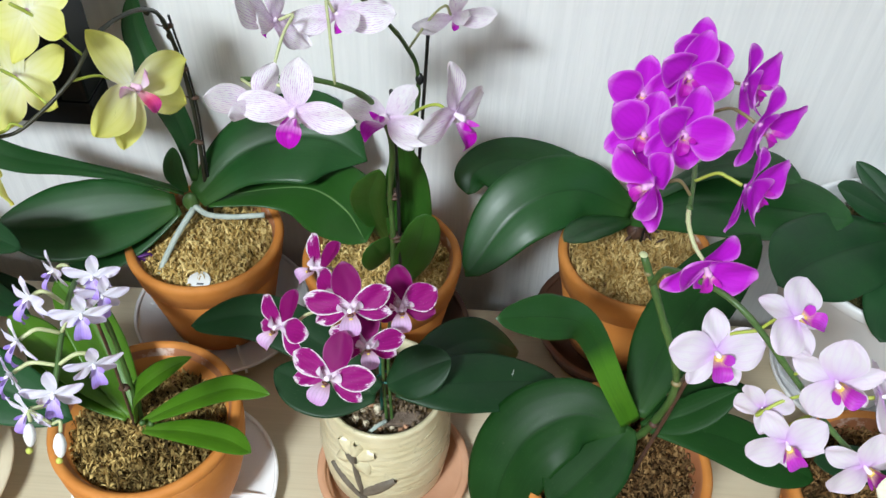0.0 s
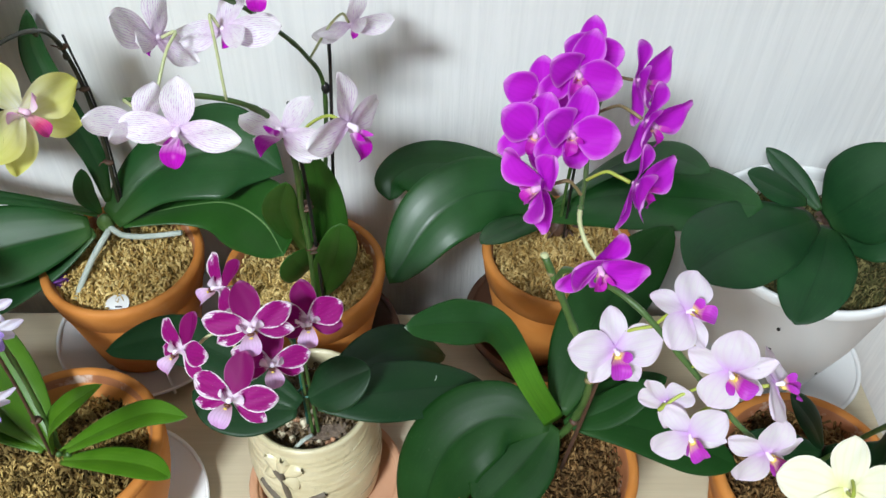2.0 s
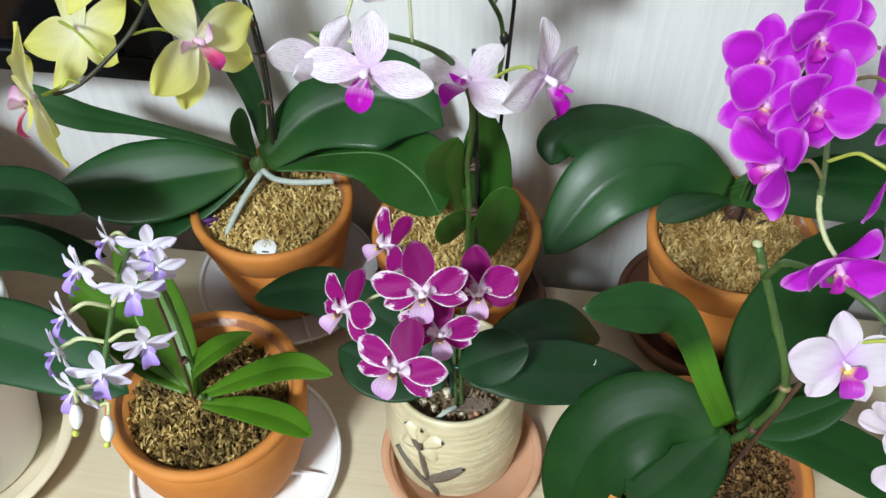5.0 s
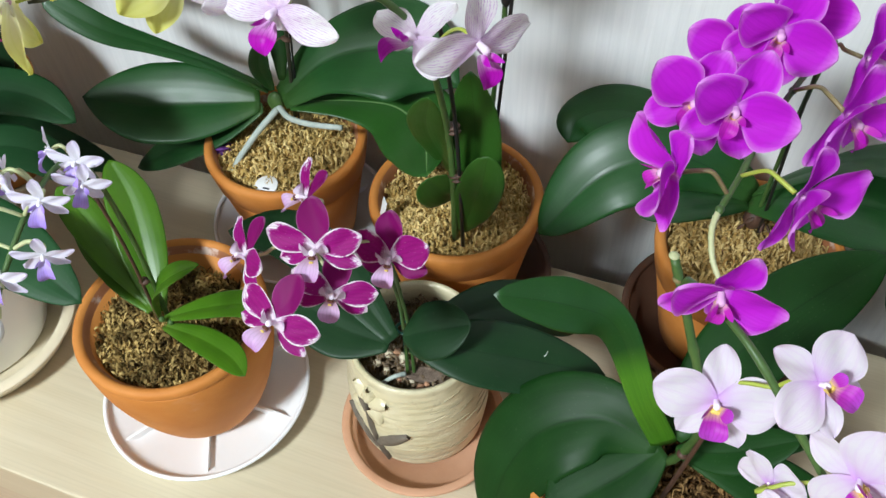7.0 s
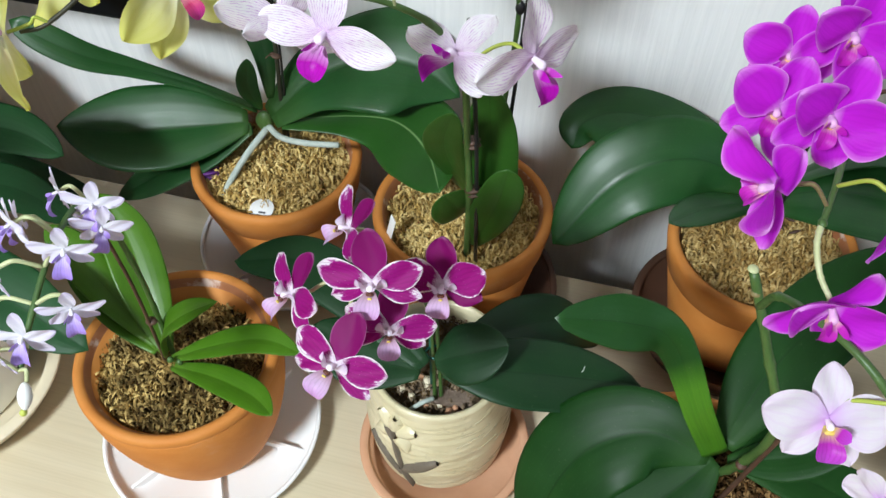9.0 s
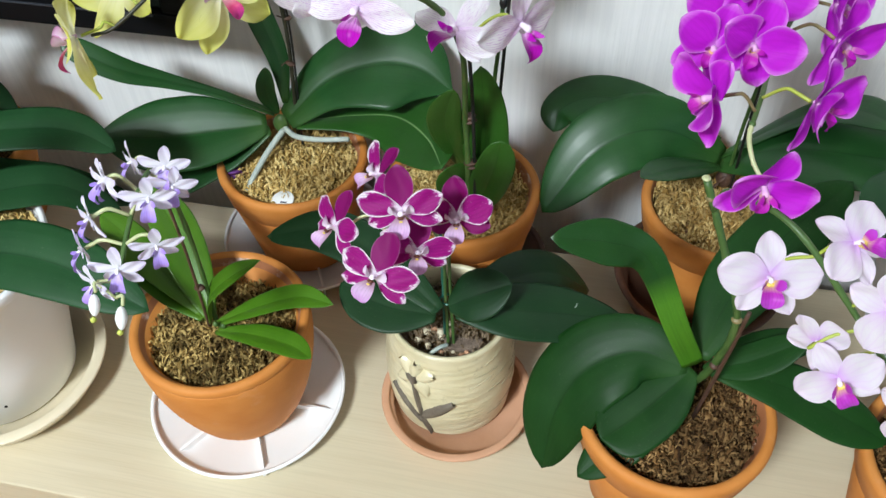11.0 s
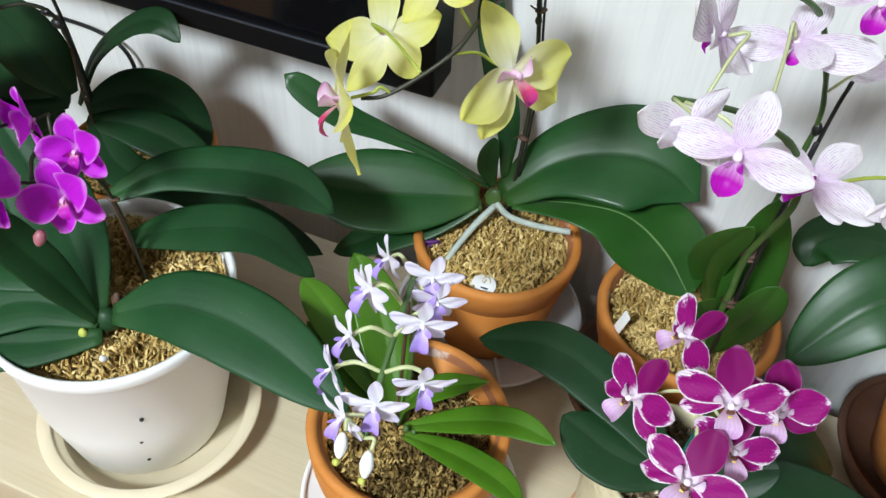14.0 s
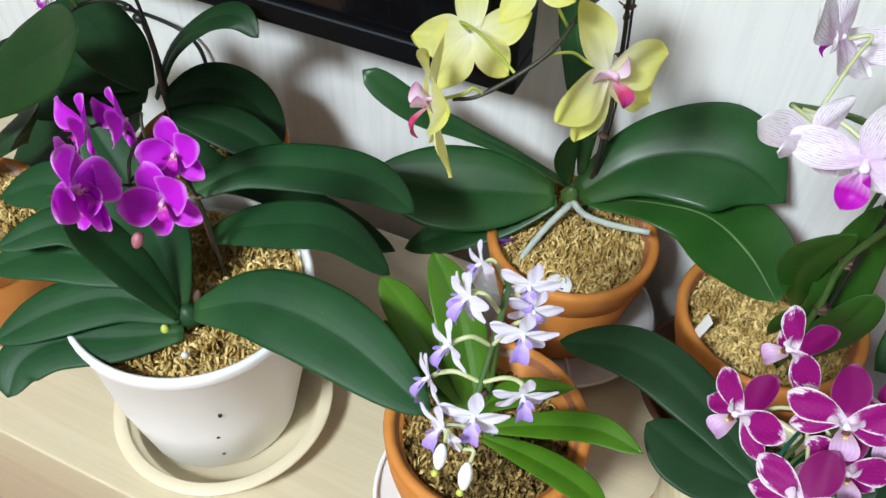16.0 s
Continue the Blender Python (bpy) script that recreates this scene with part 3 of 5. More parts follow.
class Orchid:
    def __init__(self, at, label, leaf="dark", group="potted orchids"):
        self.o = Vector(at)
        self.root = thing("orchid", at, label, "orchid", group)
        self.leafmat, self.n = LEAF[leaf], 0

    def leaf(self, pts, width, normal, mat=None, label="", **k):
        self.n += 1
        me = leaf_mesh(pts, width, normal, LEAF[mat] if mat else self.leafmat, self.o, seed=self.n + int(1000 * abs(self.o.x)), **k)
        return piece("leaf", me, self.root, None, label)

    def tube(self, name, pts, r0, r1, mat, n=24, seg=8, lumps=0.0, label="", parent=None):
        v, f = tube(pts, r0, r1, n, seg, lumps)
        return piece(name, mesh(name, [p - self.o for p in v], f, mat), self.root, None, label)

    def ball(self, name, at, r, mat, stretch=(1, 1, 1), turn=(0, 0, 0), label=""):
        prof = [(0, -1), (0.42, -0.86), (0.8, -0.5), (1.0, 0.0), (0.82, 0.5), (0.45, 0.86), (0, 1)]
        v, f = lathe([(a * r, b * r) for a, b in prof], 12)
        m = Matrix.Translation(Vector(at) - self.o) @ pose(0, 0, 0, *turn) @ Matrix.Diagonal((*stretch, 1))
        return piece(name, mesh(name, v, f, mat), self.root, m, label)

    def flower(self, kind, at, turn, size, stalk=None, stalkmat=None, thick=0.0009, label="", left=0, right=0, lip=1.0):
        """One flower with its five tepals and lip, and the stalk that carries it."""
        d = KINDS[kind]
        rnd = random.Random(int(1e5 * (abs(at[0]) + at[1] + at[2])))
        m = pose(*at, *turn)
        m.translation -= self.o
        fl = piece("flower", d["column"], self.root, m @ Matrix.Scale(size, 4), label)
        spots = [("dorsal", 0), ("petal", 1), ("petal", -1), ("sepal", 1), ("sepal", -1)]
        for key, side in spots:
            me, ang, tilt = d[key]
            if kind == "edged" and key == "dorsal":
                me = PLUM
            a = -side * (ang + rnd.uniform(-5, 5))
            if key == "petal" and side < 0 and left:
                a += left
            if key == "petal" and side > 0:
                a -= right
            z = {"dorsal": -0.015, "petal": 0.02, "sepal": -0.03}[key] + 0.008 * side
            mm = pose(0, 0, z, 0, 0, a) @ pose(0, 0, 0, -tilt + rnd.uniform(-6, 6), rnd.uniform(-7, 7), 0) @ Matrix.Scale(rnd.uniform(0.95, 1.04), 4)
            piece("petal" if key == "petal" else "sepal", me, fl, mm)
        if kind in CALLUS:
            piece("callus", CALLUS[kind], fl, pose(0, -0.21 if kind in LOBE else -0.13, 0.23 if kind in LOBE else 0.15))
        if kind in LOBE:
            for side in (-1, 1):
                piece("lobe", LOBE[kind], fl, pose(0.05 * side, -0.07, 0.06, 48, 0, 0) @ pose(0, 0, 0, 0, 34 * side, -44 * side), "pale upright side lobe of the lip")
        if kind in ("edged", "plum"):
            piece("throat", THROAT_MESH, fl, pose(0, -0.14, 0.19), "brown throat lump, darkened for the shaded hollow")
        piece("lip", d["lip"], fl, pose(0, 0, 0, rnd.uniform(-6, 6), 0, rnd.uniform(-4, 4)) @ Matrix.Scale(lip, 4), "lip of a deeper colour")
        if stalk is not None:
            back = (pose(*at, *turn) @ Matrix.Scale(size, 4)) @ Vector((0, 0, -0.12))
            out = (pose(*at, *turn) @ Matrix.Scale(size, 4)) @ Vector((0, 0.06, -0.40))
            s = Vector(stalk)
            mid = s.lerp(out, 0.6) + Vector((0, 0, 0.004))
            self.tube("pedicel", [s, mid, out, back] if (s - back).length > 0.016 else [s, back], thick, thick * 1.15, stalkmat or STEM_PALE, 14, 6)
        return fl


# ---- pots ----
def terracotta_pot(at, top, r, base, label, rb=0.050, inner=TERRACOTTA_WET, name="flower_pot", collar=True):
    """A plain clay pot with a low collar under its rim."""
    t = thing(name, (at[0], at[1], base), label, "flower pot", "terracotta pots")
    h = top - base
    k = h * (0.26 if collar else 0.07)
    rk = rb + (r - rb) * (1 - k / h)
    if not collar:
        rk += 0.0008
        low = [(rb + (rk - rb) * math.sin(0.5 * math.pi * i / 10) ** 0.82, 0.003 + (h - k - 0.004) * i / 10) for i in range(10)]
    else:
        low = [(rb, 0.003)]
    body = [(0.008, 0.0), (rb * 0.9, 0.0)] + low + [(rk - 0.0002, h - k - 0.001), (rk - 0.0006, h - k)]
    ins = [(rk - 0.011, h - k), (rb - 0.008, 0.012), (0.008, 0.012), (0.008, 0.0)]
    v, f = lathe(body + ins, 72, wobble=0.002)
    piece("body", mesh("body", v, f, TERRACOTTA), t)
    col = [(rk - 0.0105, h - k), (rk - 0.0006, h - k), ((rk + 0.0013) if collar else (rk + 0.0001), h - k + 0.0010), ((r - 0.0005) if collar else (r - 0.0012), h - 0.006), (r - 0.0008, h - 0.003), (r - 0.0025, h - 0.0003),
           (r - 0.006, h), (r - 0.0085, h - 0.002), (r - 0.010, h - 0.006), (rk - 0.0105, h - k)]
    v, f = lathe(col, 72, wobble=0.002)
    me = mesh("rim", v, f, [TERRACOTTA, inner])
    for p in me.polygons:
        c = p.center
        if math.hypot(c.x, c.y) < r - 0.0088 and c.z > h - k + 0.001:
            p.material_index = 1
    piece("rim", me, t)
    return t


def saucer(at, r, h, mat, label, ribs=0, wall=0.0025, group="saucers", flat=0.8):
    t = thing("saucer", (at[0], at[1], at[2]), label, "saucer", group)
    prof = [(0, 0), (r * flat, 0), (r * flat + 0.003, 0.001), (r - 0.0015, h - 0.003), (r - wall - 0.0005, h - 0.003), (r * flat, 0.0035), (0, 0.0035)]
    v, f = lathe(prof, 72)
    piece("dish", mesh("dish", v, f, mat), t)
    v, f = lathe([(r - wall - 0.0008, h - 0.0030), (r - 0.0012, h - 0.0030), (r, h - 0.0024), (r + 0.0002, h - 0.0008), (r - 0.0010, h), (r - wall + 0.0006, h), (r - wall - 0.0009, h - 0.0010), (r - wall - 0.0008, h - 0.0030)], 72)
    piece("rim", mesh("rim", v, f, mat), t)
    for i in range(ribs):
        a = 2 * math.pi * i / ribs - 0.03
        v, f = boxes(((r * 0.30, -0.0012, 0.0034), (r * 0.93, 0.0012, 0.0105)))
        piece("rib", mesh("rib", v, f, mat, smooth=False), t, pose(0, 0, 0, 0, 0, math.degrees(a)))
    return t


def moss(at, r, z, mat, count, seed, label, dome=0.006):
    """A loose mat of curled strands over a domed bed: nobody could count them."""
    rnd = np.random.RandomState(seed)
    count = int(count * 1.7)
    prof = [(0.0, dome)] + [(r * q, dome * (1 - q * q) - 0.003) for q in (0.25, 0.5, 0.75, 0.9, 1.0)] + [(r, -0.02), (0, -0.02)]
    v, f = lathe(prof, 40)
    t = thing("moss", (at[0], at[1], z), label, "moss", "", "stuff")
    piece("bed", mesh("bed", v, f, MOSS_BED_GOLD if mat in (MOSS, MOSS_TAN) else MOSS_BED), t)
    n = 7
    rr = r * np.sqrt(rnd.rand(count)) * 0.985
    th = rnd.rand(count) * 2 * np.pi
    length = rnd.uniform(0.004, 0.016, count)
    head = rnd.rand(count) * 2 * np.pi
    bend = rnd.normal(0, 1.3, count)
    wob = rnd.rand(count) * 6
    s = np.linspace(0, 1, n)
    ang = head[:, None] + bend[:, None] * s + 0.7 * np.sin(7 * s + wob[:, None])
    step = (length / n)[:, None]
    x = (rr * np.cos(th))[:, None] + np.cumsum(np.cos(ang), 1) * step
    y = (rr * np.sin(th))[:, None] + np.cumsum(np.sin(ang), 1) * step
    over = np.maximum(np.hypot(x, y) / (r * 0.99), 1)
    x, y = x / over, y / over
    gx, gy = rr * np.cos(th), rr * np.sin(th)
    clump = np.sin(gx * 210 + seed) * np.sin(gy * 190 + 2 * seed) + 0.7 * np.sin(gx * 420 + gy * 300 + seed) * np.sin(gy * 390 - gx * 160)
    z0 = dome * (1 - (rr / r) ** 2) - 0.001 + rnd.uniform(-0.0015, 0.003, count) + 0.0022 * clump
    zz = z0[:, None] + rnd.uniform(0.0005, 0.0085, count)[:, None] * np.sin(np.pi * s) + 0.0008 * np.sin(5 * s + wob[:, None])
    wid = rnd.uniform(0.0003, 0.0012, count)[:, None] * (0.45 + 0.55 * np.sin(np.pi * np.clip(s + 0.1, 0, 1)))
    nx, ny = -np.sin(ang) * wid, np.cos(ang) * wid
    tilt = rnd.uniform(-0.7, 0.7, count)[:, None] * wid
    a = np.stack([x + nx, y + ny, zz + tilt], -1)
    b = np.stack([x - nx, y - ny, zz - tilt], -1)
    c = np.stack([x, y, zz + 0.8 * wid], -1)
    verts = np.stack([a, c, b], 2).reshape(-1, 3)
    faces = []
    for k in range(count):
        o = k * n * 3
        for i in range(n - 1):
            p = o + i * 3
            faces.append((p, p + 1, p + 4, p + 3))
            faces.append((p + 1, p + 2, p + 5, p + 4))
    ob = piece("strands", mesh("strands", verts, faces, mat), t)
    tagged(ob, kind="stuff")
    return t


# ---- setting ----
def wallpaper():
    m, nt, b = material("wallpaper", (0.80, 0.80, 0.79), 0.75, 0.3)
    vec = coords(nt, "Object")
    fine = coords(nt, "Object", (1, 1, 0.03))
    stripe = noisy(nt, fine, 170.0, 3.0, 0.6)
    slub = noisy(nt, coords(nt, "Object", (1, 1, 0.06)), 460.0, 3.0, 0.6)
    col = mixed(nt, ramp(nt, stripe, [(0.40, (0, 0, 0)), (0.60, (1, 1, 1))]), (0.760, 0.762, 0.765), (0.825, 0.825, 0.822))
    col = mixed(nt, ramp(nt, slub, [(0.4, (0, 0, 0)), (0.7, (0.3,) * 3)]), col, (0.87, 0.87, 0.87))
    col = mixed(nt, ramp(nt, noisy(nt, vec, 3.0), [(0.35, (0, 0, 0)), (0.7, (0.35,) * 3)]), col, (0.80, 0.795, 0.785))
    nt.links.new(col, b.inputs["Base Color"])
    bump(nt, b, sums(nt, "ADD", stripe, sums(nt, "MULTIPLY", slub, 0.5)), 0.45, 0.0015)
    return m


def woodgrain(name, a, b2, rough, stretch=(2.0, 26.0, 26.0), scale=3.0):
    m, nt, b = material(name, a, rough, 0.45)
    vec = coords(nt, "Object", stretch)
    g = noisy(nt, vec, scale, 6.0, 0.6)
    fine = noisy(nt, coords(nt, "Object", (stretch[0] * 2, stretch[1] * 8, stretch[2] * 8)), scale, 4.0)
    col = mixed(nt, ramp(nt, g, [(0.3, (0, 0, 0)), (0.7, (1, 1, 1))]), a, b2)
    col = mixed(nt, ramp(nt, fine, [(0.45, (0, 0, 0)), (0.75, (0.35,) * 3)]), col, tuple(0.8 * x for x in a))
    nt.links.new(col, b.inputs["Base Color"])
    bump(nt, b, fine, 0.08, 0.0006)
    return m


WALLPAPER = wallpaper()
# Grey of the unseen walls, set low to limit their bounce light.
ROOM = speckled("unseen_wall_grey", (0.36, 0.35, 0.33), (0.42, 0.41, 0.39), 3, 0.9, 0.1, 0.001)
PAINT = speckled("ceiling_paint", (0.66, 0.66, 0.65), (0.70, 0.70, 0.69), 4, 0.9, 0.1, 0.001)
OAK = woodgrain("pale_maple", (0.56, 0.475, 0.325), (0.61, 0.53, 0.38), 0.40)
OAK_FRONT = woodgrain("maple_front", (0.55, 0.44, 0.31), (0.60, 0.49, 0.35), 0.5)
FLOORWOOD = woodgrain("floor_wood", (0.27, 0.13, 0.05), (0.37, 0.19, 0.08), 0.35)
SCREEN = material("screen_glass", (0.004, 0.004, 0.005), 0.10, 0.35)[0]
GLOW = bpy.data.materials.new("diffuser_glow")
GLOW.use_nodes = True
GLOW.node_tree.nodes["Principled BSDF"].inputs["Emission Color"].default_value = (1, 0.965, 0.9, 1)
GLOW.node_tree.nodes["Principled BSDF"].inputs["Emission Strength"].default_value = 3.0


def slab(name, a, b, mat, label, category):
    v, f = boxes((a, b))
    return tagged(piece(name, mesh(name, v, f, mat, smooth=False)), label, category, "", "structure")


FLOOR_Z, TOP_Z = -0.45, 1.78
slab("wall_north", (-2.6, 0.625, FLOOR_Z), (2.6, 0.725, TOP_Z), WALLPAPER, "off-white wallpaper with fine vertical slubs", "wall")
# South, west and east walls and ceiling are unseen, added to shape bounce light.
slab("wall_south", (-2.6, -2.4, FLOOR_Z), (2.6, -2.3, TOP_Z), ROOM, "unseen grey wall behind the camera, added for bounce light", "wall")
slab("wall_west", (-2.6, -2.3, FLOOR_Z), (-2.5, 0.625, TOP_Z), ROOM, "unseen grey side wall, added for bounce light", "wall")
v, f = boxes(((2.5, -2.3, FLOOR_Z), (2.6, -1.6, TOP_Z)), ((2.5, -0.2, FLOOR_Z), (2.6, 0.625, TOP_Z)), ((2.5, -1.6, FLOOR_Z), (2.6, -0.2, 0.05)), ((2.5, -1.6, 1.45), (2.6, -0.2, TOP_Z)))
tagged(piece("wall_east", mesh("wall_east", v, f, ROOM, smooth=False)), "unseen grey wall with a window opening, added for bounce light", "wall", "", "structure")
slab("ceiling", (-2.6, -2.4, TOP_Z), (2.6, 0.725, TOP_Z + 0.1), PAINT, "unseen white ceiling, added for bounce light", "ceiling")
floor = thing("floor", (0, 0, FLOOR_Z), "orange-brown wooden plank floor", "floor", "", "structure")
for i in range(34):
    me = bevelled((-2.5, -2.3 + i * 0.0862, -0.02), (2.5, -2.3 + i * 0.0862 + 0.0850, 0.0), 0.0008, FLOORWOOD, "plank", 1)
    piece("plank", me, floor)

# ceiling light
t = thing("ceiling_light", (-0.55, -1.05, TOP_Z), "square white ceiling light with a glowing diffuser", "ceiling light")
v, f = boxes(((-0.31, -0.31, -0.05), (0.31, -0.285, 0)), ((-0.31, 0.285, -0.05), (0.31, 0.31, 0)), ((-0.31, -0.285, -0.05), (-0.285, 0.285, 0)), ((0.285, -0.285, -0.05), (0.31, 0.285, 0)))
piece("frame", mesh("frame", v, f, PAINT, smooth=False), t)
v, f = boxes(((-0.284, -0.284, -0.046), (0.284, 0.284, -0.03)))
piece("diffuser", mesh("diffuser", v, f, GLOW, smooth=False), t)

# sideboard under the pots
t = thing("sideboard", (-0.55, 0.39, FLOOR_Z), "long low pale maple sideboard with a thick top", "sideboard")
o = Vector(t.location)


def rel(a):
    return tuple(Vector(a) - o)


piece("top", bevelled(rel((-1.62, 0.2185, -0.068)), rel((0.467, 0.5635, 0.0)), 0.0022, OAK, "top"), t)
piece("carcass", bevelled(rel((-1.60, 0.245, FLOOR_Z)), rel((0.450, 0.5585, -0.070)), 0.001, OAK_FRONT, "carcass", 1), t)
for i in range(5):
    x0 = -1.595 + i * 0.409
    d = piece("door", bevelled(rel((x0, 0.232, FLOOR_Z + 0.05)), rel((x0 + 0.402, 0.2445, -0.085)), 0.0015, OAK_FRONT, "door", 1), t)

# television on the wall
t = thing("television", (-0.90, 0.578, 0.60), "black flat television with a glossy frame, on the wall", "television")
o = Vector(t.location)
TVL, TVR, TVB, TVT, TVF, TVK = -1.50, -0.297, 0.252, 0.93, 0.518, 0.556
for a, b in (((TVL, TVF, TVB), (TVR, TVK, TVB + 0.022)), ((TVL, TVF, TVT - 0.022), (TVR, TVK, TVT)), ((TVL, TVF, TVB + 0.0222), (TVL + 0.022, TVK, TVT - 0.0222)), ((TVR - 0.022, TVF, TVB + 0.0222), (TVR, TVK, TVT - 0.0222))):
    piece("bezel", bevelled(rel(a), rel(b), 0.003, BEZEL, "bezel"), t)
piece("screen", bevelled(rel((TVL + 0.0225, TVF + 0.006, TVB + 0.0225)), rel((TVR - 0.0225, TVK - 0.002, TVT - 0.0225)), 0.001, SCREEN, "screen", 1), t)
piece("wall_bracket", bevelled(rel((-1.1, TVK - 0.002, 0.45)), rel((-0.7, 0.626, 0.68)), 0.002, BLACK, "wall_bracket", 1), t)
piece("ridge", bevelled(rel((TVL + 0.03, TVF - 0.0012, TVB + 0.0195)), rel((TVR - 0.03, TVF + 0.001, TVB + 0.0210)), 0.0003, material("bezel_edge", (0.03, 0.035, 0.045), 0.3)[0], "ridge", 1), t)

# ---- pots, saucers and moss ----
saucer((-0.229, 0.336, 0.0), 0.0855, 0.019, WHITE_PLASTIC, "white plastic divided saucer under a clay pot", ribs=6)
terracotta_pot((-0.232, 0.337), 0.123, 0.0725, 0.0036, "orange terracotta pot with worn pale rim, filled with moss", 0.046, collar=False)
t = moss((-0.232, 0.337), 0.0600, 0.099, MOSS_OLD, 2400, 1, "old golden-brown sphagnum moss filling the clay pot", 0.012)
t.rotation_euler = (math.radians(-7), 0, 0)
saucer((-0.237, 0.533, 0.0), 0.0865, 0.020, GREY_PLASTIC, "pale grey plastic saucer under a clay pot", ribs=6)
terracotta_pot((-0.238, 0.534), 0.120, 0.0725, 0.0036, "orange terracotta pot holding the yellow orchid", 0.050)
moss((-0.238, 0.534), 0.0615, 0.101, MOSS, 2400, 2, "golden sphagnum moss round silver roots", 0.010)
saucer((-0.071, 0.518, 0.0), 0.084, 0.024, BROWN_CLAY, "brown clay saucer partly hidden behind pots", wall=0.005)
terracotta_pot((-0.071, 0.516), 0.125, 0.0725, 0.0036, "orange terracotta pot holding the striped orchid", 0.050)
moss((-0.071, 0.516), 0.0615, 0.107, MOSS, 2200, 3, "golden sphagnum moss with a few dark bits", 0.006)
saucer((0.156, 0.538, 0.0), 0.0795, 0.030, BROWN_CLAY, "deep dark brown clay saucer", wall=0.006)
terracotta_pot((0.161, 0.542), 0.124, 0.0725, 0.0036, "orange terracotta pot holding the magenta orchid", 0.050)
moss((0.161, 0.542), 0.0615, 0.110, MOSS_TAN, 2200, 4, "pale tan compacted moss in the clay pot", 0.010)
terracotta_pot((0.124, 0.325), 0.123, 0.0725, 0.0, "orange terracotta pot with whitish crust on its rim", 0.050)
moss((0.124, 0.325), 0.0615, 0.104, MOSS_RUST, 2000, 5, "dark brown old moss in the clay pot", 0.006)
terracotta_pot((0.327, 0.322), 0.112, 0.0725, 0.0, "orange terracotta pot near the table edge", 0.050)
moss((0.327, 0.322), 0.0615, 0.094, MOSS_RUST, 1500, 6, "brown moss in the clay pot at the edge", 0.006)
terracotta_pot((-0.585, 0.505), 0.108, 0.0725, 0.0, "orange terracotta pot hidden behind dark leaves", 0.050)
moss((-0.585, 0.505), 0.0615, 0.091, MOSS_OLD, 900, 7, "brown moss in the hidden clay pot", 0.006)
terracotta_pot((-0.705, 0.325), 0.125, 0.0725, 0.0, "orange terracotta pot beyond the white pot", 0.050)
moss((-0.705, 0.325), 0.0615, 0.110, MOSS, 1200, 8, "golden moss in the outer clay pot", 0.008)


def white_pot(at, top, r, base, rb, label, holes, lean=(0, 0)):
    t = thing("flower_pot", (at[0], at[1], base), label, "flower pot", "white plastic pots")
    t.rotation_euler = (radians(lean[0]), radians(lean[1]), 0)
    h = top - base
    prof = [(0, 0), (rb - 0.004, 0), (rb, 0.003), (rb + (r - rb) * 0.50, h * 0.42), (r - 0.005, h - 0.016), (r - 0.003, h - 0.013)]
    prof += [(r - 0.0058, h - 0.0125), (rb + (r - rb) * 0.50 - 0.003, h * 0.42), (rb - 0.004, 0.004), (0, 0.004)]
    v, f = lathe(prof, 80)
    piece("body", mesh("body", v, f, WHITE_PLASTIC), t)
    v, f = lathe([(r - 0.0057, h - 0.0127), (r - 0.002, h - 0.0125), (r - 0.0005, h - 0.010), (r, h - 0.003), (r - 0.001, h - 0.0006), (r - 0.0028, h), (r - 0.0046, h - 0.0008), (r - 0.0056, h - 0.004), (r - 0.0057, h - 0.0127)], 80)
    piece("rim", mesh("rim", v, f, WHITE_PLASTIC), t)
    # Black discs stand for the holes; their shaded inside is painted black.
    for a, z in holes:
        u = z / h
        rr = rb + (r - rb) * (0.50 * u / 0.42 if u < 0.42 else 0.50 + 0.44 * (u - 0.42) / 0.48) - 0.0014
        v, f = lathe([(0, 0.0018), (0.0012, 0.0018), (0.0015, 0.0014), (0.0015, 0.0)], 12)
        a = math.radians(a)
        piece("drain_hole", mesh("drain_hole", v, f, BLACK), t, Matrix.Translation((rr * math.cos(a), rr * math.sin(a), z)) @ pose(0, 0, 0, 90, 0, math.degrees(a) + 90), "small black disc for a drain hole")
    return t


saucer((-0.457, 0.319, 0.0), 0.0900, 0.026, CREAM_PLASTIC, "cream plastic saucer with a broad rolled rim", wall=0.010)
white_pot((-0.467, 0.321), 0.169, 0.089, 0.0045, 0.064, "tall white plastic pot with small drain holes", [(-45, 0.104), (-49, 0.069), (-49, 0.033), (-122, 0.075)], (-1.4, 1.7))
moss((-0.462, 0.325), 0.0805, 0.149, MOSS, 3000, 9, "golden moss heaped in the white pot", 0.010)
saucer((0.386, 0.503, 0.0), 0.078, 0.018, WHITE_PLASTIC, "white plastic saucer under a white pot", wall=0.003)
white_pot((0.374, 0.519), 0.170, 0.0925, 0.0036, 0.056, "large white plastic pot with bark and moss", [(-118, 0.124), (-117, 0.09), (-70, 0.045)])
moss((0.374, 0.519), 0.0775, 0.146, moss_material("moss_green", (0.03, 0.032, 0.012), (0.10, 0.095, 0.03), (0.24, 0.20, 0.08)), 2600, 10, "dark green-brown moss in the white pot", 0.006)
